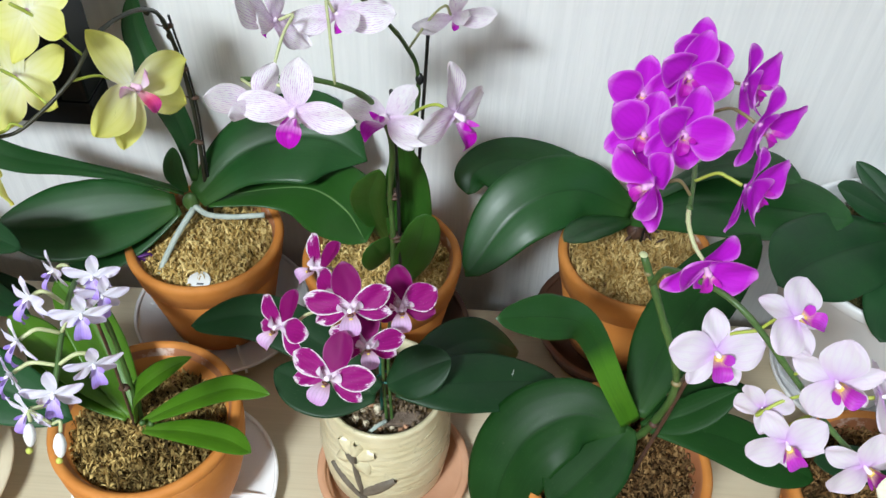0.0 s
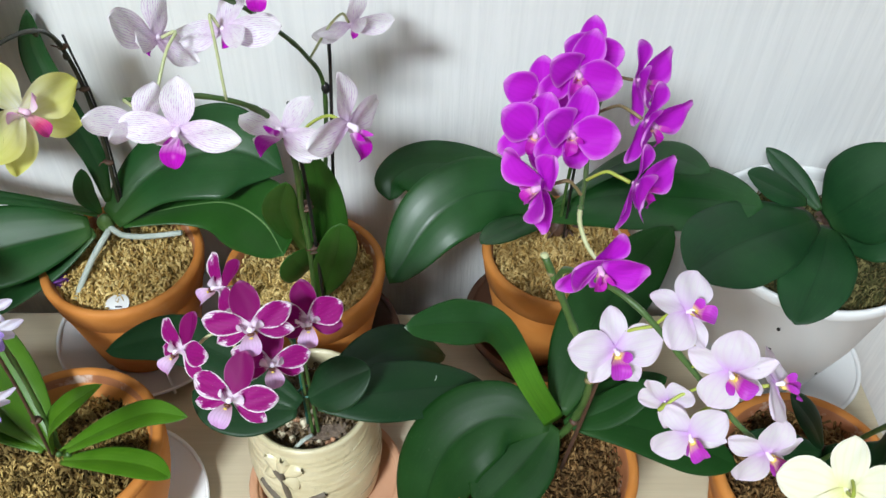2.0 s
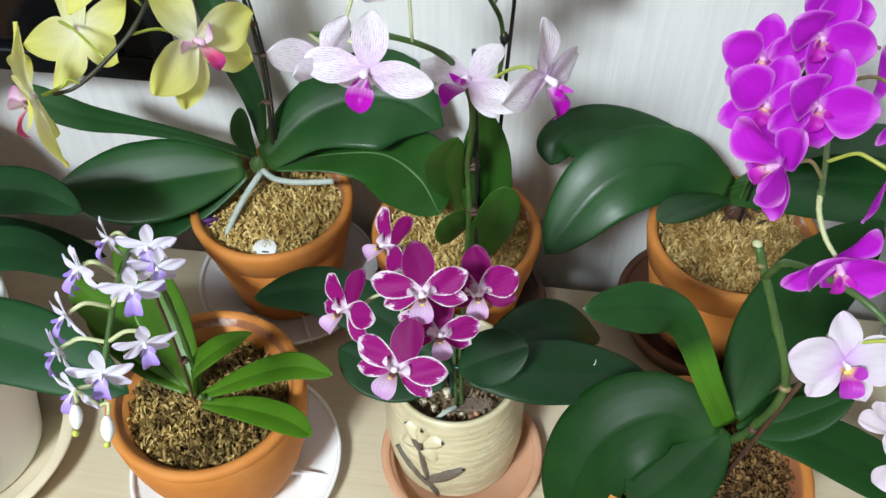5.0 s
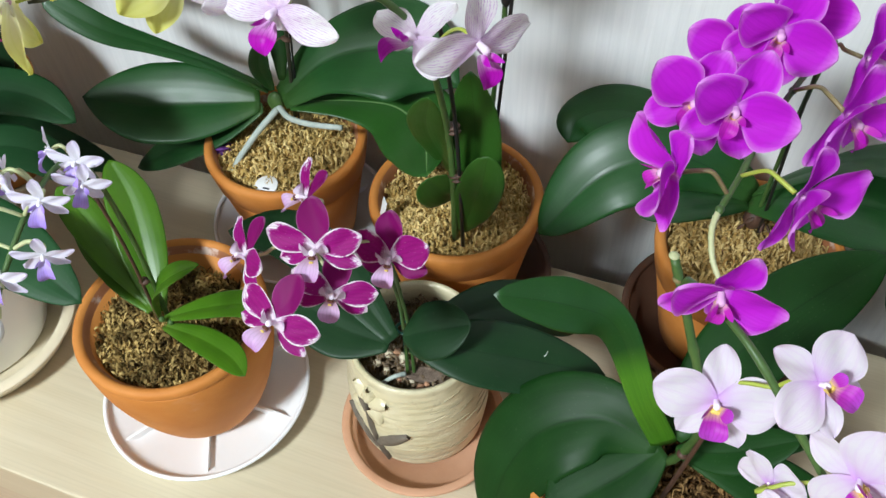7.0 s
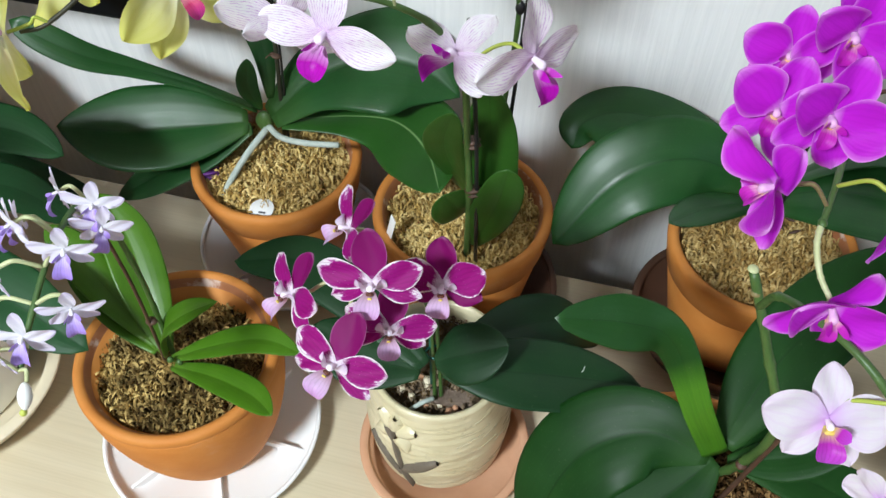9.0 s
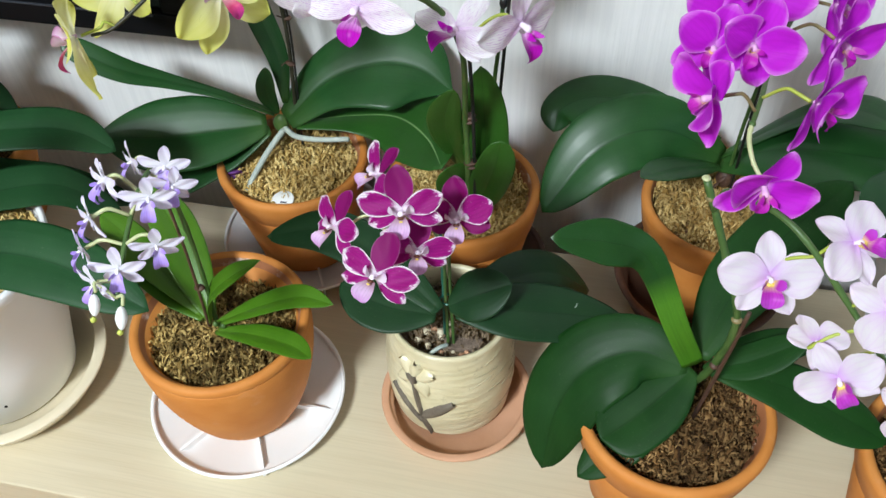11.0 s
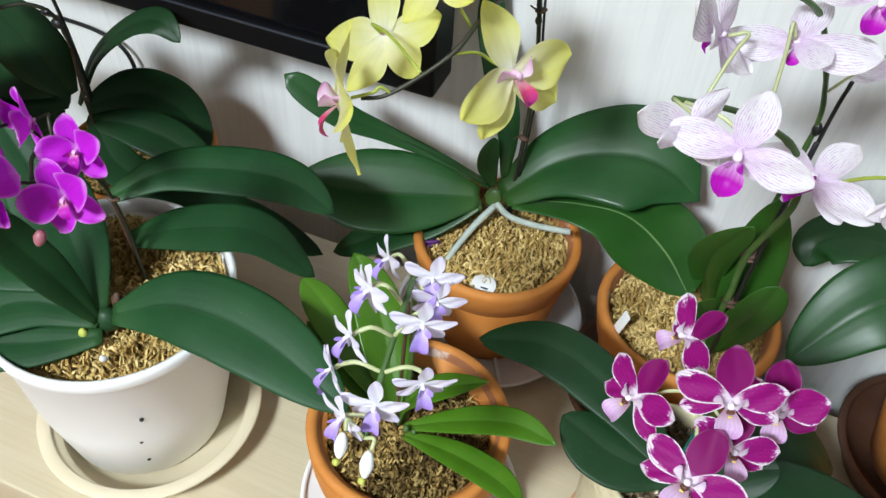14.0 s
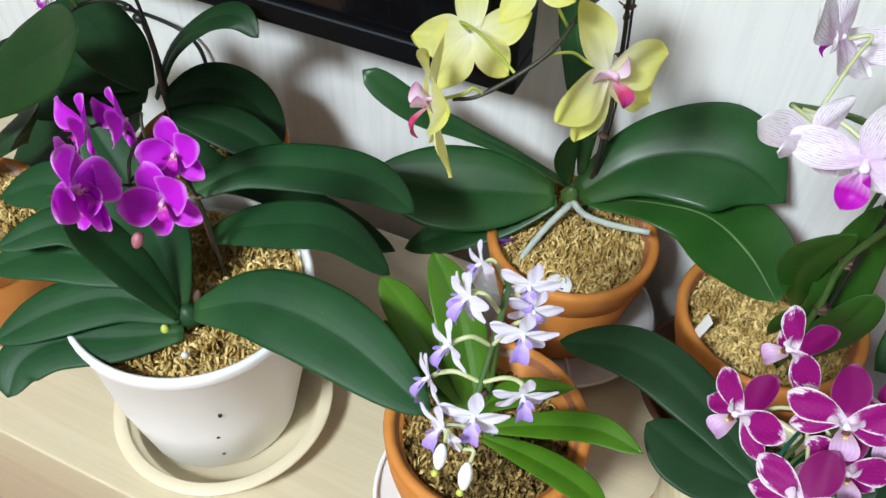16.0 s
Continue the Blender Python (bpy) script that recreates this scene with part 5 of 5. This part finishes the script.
o.flower("pale", (0.205, 0.240, 0.344), (50, 5, 75), 0.0220, (0.183, 0.247, 0.322), PEDICEL_YELLOW)
o.ball("node", (0.138, 0.318, 0.186), 0.0034, TWIG, (1, 1, 0.8))
o.ball("node", (0.138, 0.308, 0.249), 0.0030, STEM_OLIVE, (1.2, 1, 0.8))
o.ball("node", (0.107, 0.328, 0.326), 0.0027, STEM_OLIVE, (1, 1, 0.9))
o.ball("cut_end", (0.1025, 0.3315, 0.337), 0.0026, STEM_PALE, (1, 1, 0.5), (0, 0, 0), "pale dry cut end of a stalk")
o.tube("stake", [(0.138, 0.322, 0.11), (0.142, 0.312, 0.21), (0.142, 0.304, 0.262)], 0.0015, 0.0014, TWIG, 10, 8)

o = Orchid((-0.048, 0.358, 0.102), "orchid with plum flowers edged in white", "deep")
o.leaf([(-0.054, 0.348, 0.160), (-0.104, 0.377, 0.174), (-0.154, 0.395, 0.177), (-0.205, 0.394, 0.162)], 0.039, (-0.15, -0.22, 0.96))
o.leaf([(-0.056, 0.345, 0.157), (-0.096, 0.347, 0.156), (-0.133, 0.358, 0.162)], 0.042, (0.02, -0.22, 0.97))
o.leaf([(-0.042, 0.349, 0.161), (-0.005, 0.356, 0.161), (0.033, 0.368, 0.151), (0.084, 0.386, 0.132)], 0.048, (0.35, -0.13, 0.93))
o.leaf([(-0.040, 0.352, 0.164), (-0.007, 0.392, 0.155), (0.024, 0.420, 0.136), (0.054, 0.434, 0.103)], 0.041, (0.61, 0.09, 0.79))
o.leaf([(-0.047, 0.351, 0.163), (-0.028, 0.353, 0.177), (-0.002, 0.357, 0.192)], 0.038, (-0.41, -0.53, 0.75))
o.tube("flower_stalk", [(-0.050, 0.356, 0.105), (-0.052, 0.361, 0.158), (-0.051, 0.353, 0.215), (-0.054, 0.334, 0.270), (-0.060, 0.315, 0.300), (-0.072, 0.302, 0.306)], 0.0013, 0.0011, STEM, 44, 9, 0.25)
o.tube("flower_stalk", [(-0.046, 0.358, 0.105), (-0.048, 0.361, 0.158), (-0.046, 0.350, 0.215), (-0.042, 0.335, 0.270)], 0.0013, 0.0011, STEM, 44, 9, 0.25)
o.flower("edged", (-0.059, 0.293, 0.321), (56, -8, 9), 0.0254, (-0.072, 0.302, 0.306), STEM_PALE)
o.flower("plum", (-0.033, 0.319, 0.294), (63, -9, 3), 0.0252, (-0.059, 0.317, 0.296), STEM_PALE)
o.flower("edged", (-0.050, 0.286, 0.297), (44, 11, 14), 0.0226, (-0.069, 0.305, 0.304), STEM_PALE)
o.flower("edged", (-0.066, 0.258, 0.304), (38, 3, -17), 0.0254, (-0.072, 0.302, 0.306), STEM_PALE)
o.flower("edged", (-0.098, 0.288, 0.306), (55, -7, -43), 0.0240, (-0.072, 0.302, 0.306), STEM_PALE)
o.flower("edged", (-0.083, 0.328, 0.312), (54, 5, -66), 0.0230, (-0.070, 0.304, 0.305), STEM_PALE)
o.tube("tie", [(-0.056, 0.358, 0.158), (-0.052, 0.3555, 0.1585), (-0.046, 0.3565, 0.159), (-0.044, 0.362, 0.158), (-0.050, 0.366, 0.158), (-0.056, 0.362, 0.158), (-0.057, 0.357, 0.157)], 0.0010, 0.0010, TIE, 26, 6)
o.tube("root", [(-0.050, 0.352, 0.112), (-0.056, 0.346, 0.114), (-0.064, 0.342, 0.107)], 0.0018, 0.0015, ROOT, 12, 8)
o.tube("stake", [(-0.055, 0.366, 0.10), (-0.054, 0.363, 0.18), (-0.052, 0.352, 0.25)], 0.0013, 0.0013, TIE, 8, 6)
o.tube("scratch", [(0.0437, 0.3700, 0.1590), (0.0446, 0.3716, 0.1592), (0.0449, 0.3745, 0.1590)], 0.00032, 0.00022, PAPER, 8, 6, 0, "thin pale scratch on a leaf")

o = Orchid((-0.234, 0.334, 0.110), "small orchid with lilac-blue starry flowers, fresh green leaves", "fresh")
o.leaf([(-0.232, 0.330, 0.122), (-0.196, 0.336, 0.144), (-0.160, 0.338, 0.163), (-0.129, 0.330, 0.172)], 0.0205, (-0.40, -0.21, 0.89), fold=0.42, sharp=0.8)
o.leaf([(-0.231, 0.326, 0.118), (-0.193, 0.318, 0.133), (-0.159, 0.307, 0.144), (-0.137, 0.293, 0.154)], 0.0210, (-0.35, -0.02, 0.93), fold=0.42)
o.leaf([(-0.237, 0.331, 0.123), (-0.229, 0.333, 0.154), (-0.207, 0.332, 0.183), (-0.178, 0.331, 0.210)], 0.0190, (-0.71, -0.34, 0.62), fold=0.45, sharp=0.9)
o.leaf([(-0.237, 0.333, 0.125), (-0.260, 0.361, 0.149), (-0.283, 0.388, 0.171), (-0.308, 0.407, 0.189)], 0.036, (0.41, -0.31, 0.86), fold=0.35)
o.leaf([(-0.242, 0.334, 0.128), (-0.279, 0.351, 0.152), (-0.311, 0.366, 0.172), (-0.332, 0.374, 0.185)], 0.028, (0.41, -0.29, 0.87))
o.leaf([(-0.243, 0.330, 0.126), (-0.282, 0.346, 0.136), (-0.326, 0.365, 0.150)], 0.019, (0.22, -0.15, 0.96))
o.tube("flower_stalk", [(-0.236, 0.336, 0.105), (-0.232, 0.335, 0.170), (-0.229, 0.333, 0.226), (-0.226, 0.325, 0.288), (-0.218, 0.305, 0.314), (-0.212, 0.275, 0.318), (-0.208, 0.242, 0.306), (-0.205, 0.222, 0.296)], 0.0018, 0.0014, STEM, 44, 9, 0.25)
SPIKE = ((-0.226, 0.322, 0.292), (-0.218, 0.303, 0.313), (-0.214, 0.284, 0.317), (-0.211, 0.266, 0.316), (-0.209, 0.250, 0.309), (-0.206, 0.232, 0.300))
for at, turn, size in (
        ((-0.238, 0.317, 0.307), (86, -24, -42), 0.0139), ((-0.208, 0.306, 0.318), (78, 14, 18), 0.0146), ((-0.203, 0.300, 0.309), (84, 20, 32), 0.0142),
        ((-0.228, 0.276, 0.331), (80, -16, -30), 0.0142), ((-0.233, 0.284, 0.322), (86, -10, -46), 0.0131), ((-0.198, 0.270, 0.329), (86, 6, 21), 0.0150),
        ((-0.227, 0.253, 0.324), (84, -18, -37), 0.0142), ((-0.232, 0.243, 0.308), (88, -22, -46), 0.0139), ((-0.189, 0.250, 0.313), (92, 8, 34), 0.0142),
        ((-0.205, 0.233, 0.309), (84, 2, 14), 0.0150), ((-0.217, 0.225, 0.303), (86, -12, -22), 0.0135)):
    s = min(SPIKE, key=lambda q: (Vector(q) - Vector(at)).length)
    o.flower("lilac", at, turn, size, s, STEM_PALE, 0.0011)
for p, r in (((-0.212, 0.213, 0.300), 0.0035), ((-0.200, 0.214, 0.290), 0.0038)):
    o.ball("bud", p, r, WHITEBUD, (0.9, 0.9, 1.8), (-42, 0, 10), "closed white-lilac bud")
    o.ball("bud_tip", (p[0], p[1] - 0.0054, p[2] - 0.0060), 0.0018, LIMEBUD, (1, 1, 1.1))
    o.tube("pedicel", [(-0.205, 0.222, 0.297), (p[0], p[1] + 0.008, p[2] + 0.010), (p[0], p[1] + 0.005, p[2] + 0.005)], 0.0009, 0.0010, STEM_PALE, 10, 6)
o.tube("stake", [(-0.240, 0.330, 0.10), (-0.234, 0.329, 0.20), (-0.228, 0.322, 0.270)], 0.0012, 0.0012, TWIG, 10, 6)
o.ball("clip", (-0.236, 0.332, 0.165), 0.0036, TWIG, (1.2, 1, 0.7))
for i, (x, y) in enumerate(((-0.228, 0.330), (-0.224, 0.327), (-0.229, 0.325))):
    o.ball("bud", (x, y, 0.122 + 0.004 * i), 0.0024, STEM, (1, 1, 1.1))

o = Orchid((-0.440, 0.300, 0.155), "orchid with a few magenta flowers and long leaves", "satin")
o.leaf([(-0.433, 0.297, 0.179), (-0.387, 0.311, 0.196), (-0.327, 0.310, 0.196), (-0.255, 0.294, 0.180)], 0.055, (0.12, -0.36, 0.92))
o.leaf([(-0.460, 0.348, 0.232), (-0.432, 0.377, 0.243), (-0.391, 0.397, 0.243), (-0.354, 0.408, 0.237), (-0.322, 0.407, 0.223)], 0.038, (0.19, -0.26, 0.95))
o.leaf([(-0.456, 0.348, 0.192), (-0.430, 0.380, 0.185), (-0.391, 0.409, 0.171), (-0.347, 0.414, 0.136)], 0.038, (0.54, -0.12, 0.83))
o.leaf([(-0.435, 0.284, 0.169), (-0.468, 0.263, 0.169), (-0.506, 0.241, 0.169), (-0.521, 0.219, 0.162), (-0.519, 0.200, 0.150)], 0.041, (0.10, -0.27, 0.96))
o.leaf([(-0.440, 0.290, 0.176), (-0.481, 0.280, 0.186), (-0.514, 0.255, 0.182), (-0.543, 0.223, 0.170)], 0.040, (0.06, -0.33, 0.94))
o.leaf([(-0.441, 0.290, 0.176), (-0.453, 0.282, 0.221), (-0.464, 0.271, 0.264), (-0.464, 0.257, 0.300)], 0.029, (0.99, -0.01, 0.14))
o.leaf([(-0.443, 0.294, 0.180), (-0.467, 0.313, 0.216), (-0.490, 0.326, 0.247), (-0.525, 0.340, 0.282)], 0.051, (0.57, -0.45, 0.68))
o.leaf([(-0.455, 0.303, 0.191), (-0.499, 0.295, 0.198), (-0.541, 0.282, 0.199), (-0.574, 0.260, 0.190)], 0.042, (0.03, -0.28, 0.96))
o.leaf([(-0.458, 0.308, 0.196), (-0.499, 0.318, 0.212), (-0.554, 0.319, 0.225), (-0.591, 0.300, 0.215)], 0.041, (0.10, -0.36, 0.93))
o.leaf([(-0.462, 0.309, 0.199), (-0.494, 0.301, 0.214), (-0.524, 0.292, 0.226), (-0.554, 0.260, 0.220)], 0.031, (0.24, -0.20, 0.95))
o.tube("flower_stalk", [(-0.440, 0.340, 0.140), (-0.445, 0.338, 0.245), (-0.432, 0.300, 0.325), (-0.408, 0.268, 0.352), (-0.395, 0.252, 0.352)], 0.0010, 0.0011, STEM_DARK, 44, 9, 0.25)
o.flower("magenta", (-0.377, 0.269, 0.367), (61, -13, 22), 0.0187, (-0.397, 0.254, 0.352), STEM_DARK)
o.flower("magenta", (-0.374, 0.251, 0.353), (63, -18, 27), 0.0216, (-0.395, 0.252, 0.352), STEM_DARK)
o.flower("magenta", (-0.394, 0.221, 0.377), (47, 53, 90), 0.0256, (-0.395, 0.252, 0.352), STEM_DARK)
o.flower("magenta", (-0.392, 0.228, 0.365), (55, -17, 4), 0.0180, (-0.395, 0.252, 0.352), STEM_DARK)
o.flower("magenta", (-0.463, 0.291, 0.333), (74, 2, -34), 0.0231, (-0.432, 0.300, 0.325), STEM_DARK)
o.flower("magenta", (-0.444, 0.302, 0.337), (82, -3, -28), 0.0229, (-0.432, 0.300, 0.325), STEM_DARK)
o.tube("stake", [(-0.447, 0.345, 0.14), (-0.449, 0.340, 0.245), (-0.444, 0.332, 0.275)], 0.0012, 0.0012, TWIG, 10, 8)
o.ball("clip", (-0.446, 0.338, 0.246), 0.0028, TWIG, (1.9, 0.9, 0.6), (0, 10, 20))
o.ball("bud", (-0.383, 0.236, 0.335), 0.0034, PINKBUD, (0.9, 0.9, 1.4), (-30, 10, 0), "small closed pink bud")
o.ball("bud", (-0.447, 0.280, 0.171), 0.0032, LIMEBUD, (1, 1, 1.4))
o.ball("root_tip", (-0.425, 0.271, 0.166), 0.0026, PAPER, (1, 1, 1.5), (30, 0, 0), "pale growing root tip")
o.ball("crown", (-0.440, 0.296, 0.172), 0.009, LEAF["deep"], (1.2, 1, 1.2))
o.ball("dry_bract", (-0.436, 0.305, 0.184), 0.0045, TWIG, (0.7, 0.5, 1.4), (-20, 10, 0))

o = Orchid((-0.589, 0.470, 0.115), "orchid with dark leaves in shade beneath the television", "deep")
o.leaf([(-0.592, 0.463, 0.186), (-0.580, 0.484, 0.224), (-0.550, 0.497, 0.253), (-0.518, 0.497, 0.267), (-0.497, 0.491, 0.258)], 0.026, (-0.36, -0.43, 0.83))
o.leaf([(-0.586, 0.464, 0.185), (-0.563, 0.496, 0.184), (-0.536, 0.512, 0.168), (-0.504, 0.510, 0.136)], 0.049, (0.65, -0.21, 0.73))
o.leaf([(-0.582, 0.457, 0.178), (-0.545, 0.468, 0.175), (-0.510, 0.472, 0.167), (-0.467, 0.470, 0.151)], 0.040, (0.29, -0.25, 0.92))
o.leaf([(-0.603, 0.467, 0.190), (-0.622, 0.460, 0.235), (-0.650, 0.455, 0.280)], 0.052, (0.60, -0.70, 0.30))
o.leaf([(-0.600, 0.461, 0.188), (-0.659, 0.449, 0.181), (-0.722, 0.420, 0.161)], 0.049, (0.00, -0.55, 0.84))
o.leaf([(-0.572, 0.447, 0.166), (-0.509, 0.445, 0.135), (-0.442, 0.460, 0.117), (-0.373, 0.470, 0.094)], 0.039, (0.32, -0.22, 0.92))
o.leaf([(-0.699, 0.360, 0.199), (-0.634, 0.373, 0.253), (-0.575, 0.373, 0.298), (-0.527, 0.360, 0.336)], 0.060, (-0.46, -0.76, 0.46), "matte")
o.leaf([(-0.727, 0.360, 0.135), (-0.649, 0.386, 0.198), (-0.618, 0.340, 0.219)], 0.038, (-0.56, -0.58, 0.60))
o.leaf([(-0.600, 0.449, 0.178), (-0.667, 0.442, 0.126), (-0.738, 0.417, 0.061), (-0.822, 0.400, 0.008)], 0.073, (-0.21, -0.80, 0.56))
o.leaf([(-0.603, 0.456, 0.184), (-0.676, 0.447, 0.146), (-0.749, 0.410, 0.085)], 0.056, (-0.22, -0.73, 0.65))
o.leaf([(-0.612, 0.463, 0.194), (-0.684, 0.462, 0.194), (-0.765, 0.450, 0.188)], 0.055, (0.00, -0.43, 0.90))
o.leaf([(-0.578, 0.459, 0.178), (-0.541, 0.435, 0.162), (-0.489, 0.430, 0.156)], 0.035, (0.16, -0.24, 0.96))
o.tube("stake", [(-0.578, 0.462, 0.11), (-0.572, 0.452, 0.20), (-0.560, 0.444, 0.262)], 0.0010, 0.0010, TWIG, 10, 8)
o.tube("stake", [(-0.588, 0.474, 0.11), (-0.586, 0.470, 0.24), (-0.596, 0.465, 0.34)], 0.0016, 0.0014, BLACK, 12, 8)
o.tube("flower_stalk", [(-0.590, 0.470, 0.12), (-0.583, 0.466, 0.22), (-0.577, 0.455, 0.275), (-0.586, 0.442, 0.293), (-0.603, 0.425, 0.292), (-0.612, 0.415, 0.280)], 0.0019, 0.0012, STEM_DARK, 40, 9, 0.25)
o.ball("clip", (-0.578, 0.455, 0.272), 0.0036, BLACK, (1.4, 1, 1.2), (0, 20, 0))
o.ball("clip", (-0.580, 0.450, 0.284), 0.0030, BLACK, (1.5, 1, 1.0), (20, -20, 0))
o.flower("striped", (-0.602, 0.404, 0.312), (98, 24, -30), 0.0225, (-0.603, 0.425, 0.292), PEDICEL_YELLOW, label="pinkish white flower")

o = Orchid((0.368, 0.515, 0.152), "orchid without flowers, broad dark leaves", "satin")
o.leaf([(0.365, 0.513, 0.190), (0.309, 0.475, 0.212), (0.261, 0.441, 0.226), (0.226, 0.409, 0.234)], 0.074, (0.31, -0.07, 0.95))
o.leaf([(0.377, 0.508, 0.185), (0.351, 0.457, 0.191), (0.325, 0.414, 0.172)], 0.056, (-0.12, -0.07, 0.99))
o.leaf([(0.377, 0.513, 0.190), (0.389, 0.502, 0.226), (0.420, 0.500, 0.271)], 0.079, (-0.79, -0.52, 0.33))
o.leaf([(0.370, 0.519, 0.196), (0.350, 0.542, 0.212), (0.327, 0.563, 0.227)], 0.019, (-0.24, -0.71, 0.66))
o.leaf([(0.358, 0.524, 0.200), (0.326, 0.522, 0.218), (0.297, 0.520, 0.235)], 0.029, (0.49, -0.35, 0.80))
o.leaf([(0.386, 0.500, 0.179), (0.407, 0.489, 0.203), (0.438, 0.471, 0.220)], 0.057, (-0.69, -0.27, 0.68))
o.ball("crown", (0.366, 0.514, 0.172), 0.008, LEAF["deep"], (1.1, 1, 2.0))

o = Orchid((0.333, 0.329, 0.100), "orchid with one creamy white flower seen from behind", "deep")
o.leaf([(0.333, 0.331, 0.130), (0.316, 0.334, 0.160), (0.292, 0.338, 0.190)], 0.022, (0.63, -0.59, 0.51))
o.leaf([(0.335, 0.328, 0.127), (0.344, 0.294, 0.162), (0.335, 0.286, 0.220)], 0.044, (-0.91, 0.39, 0.17))
o.leaf([(0.333, 0.328, 0.127), (0.299, 0.328, 0.135), (0.264, 0.326, 0.140)], 0.028, (0.18, -0.20, 0.96))
o.tube("flower_stalk", [(0.333, 0.331, 0.100), (0.310, 0.270, 0.260), (0.270, 0.220, 0.300), (0.245, 0.215, 0.305)], 0.0018, 0.0014, STEM, 44, 9, 0.25)
o.flower("cream", (0.236, 0.199, 0.316), (129, 4, 167), 0.0302, (0.245, 0.215, 0.305), PEDICEL_YELLOW)
o.ball("dry_root", (0.340, 0.335, 0.115), 0.008, TWIG, (1.2, 0.8, 1.4), (40, 10, 0))

v, f = tube([(-0.818, 0.612, 0.134), (-0.778, 0.612, 0.139), (-0.713, 0.612, 0.138), (-0.678, 0.612, 0.124), (-0.670, 0.612, 0.087), (-0.682, 0.612, 0.017), (-0.66, 0.612, -0.05)], 0.0022, 0.0022, 40, 8)
tagged(piece("cable", mesh("cable", v, f, BLACK)), "thin black cable hanging from the television", "cable")
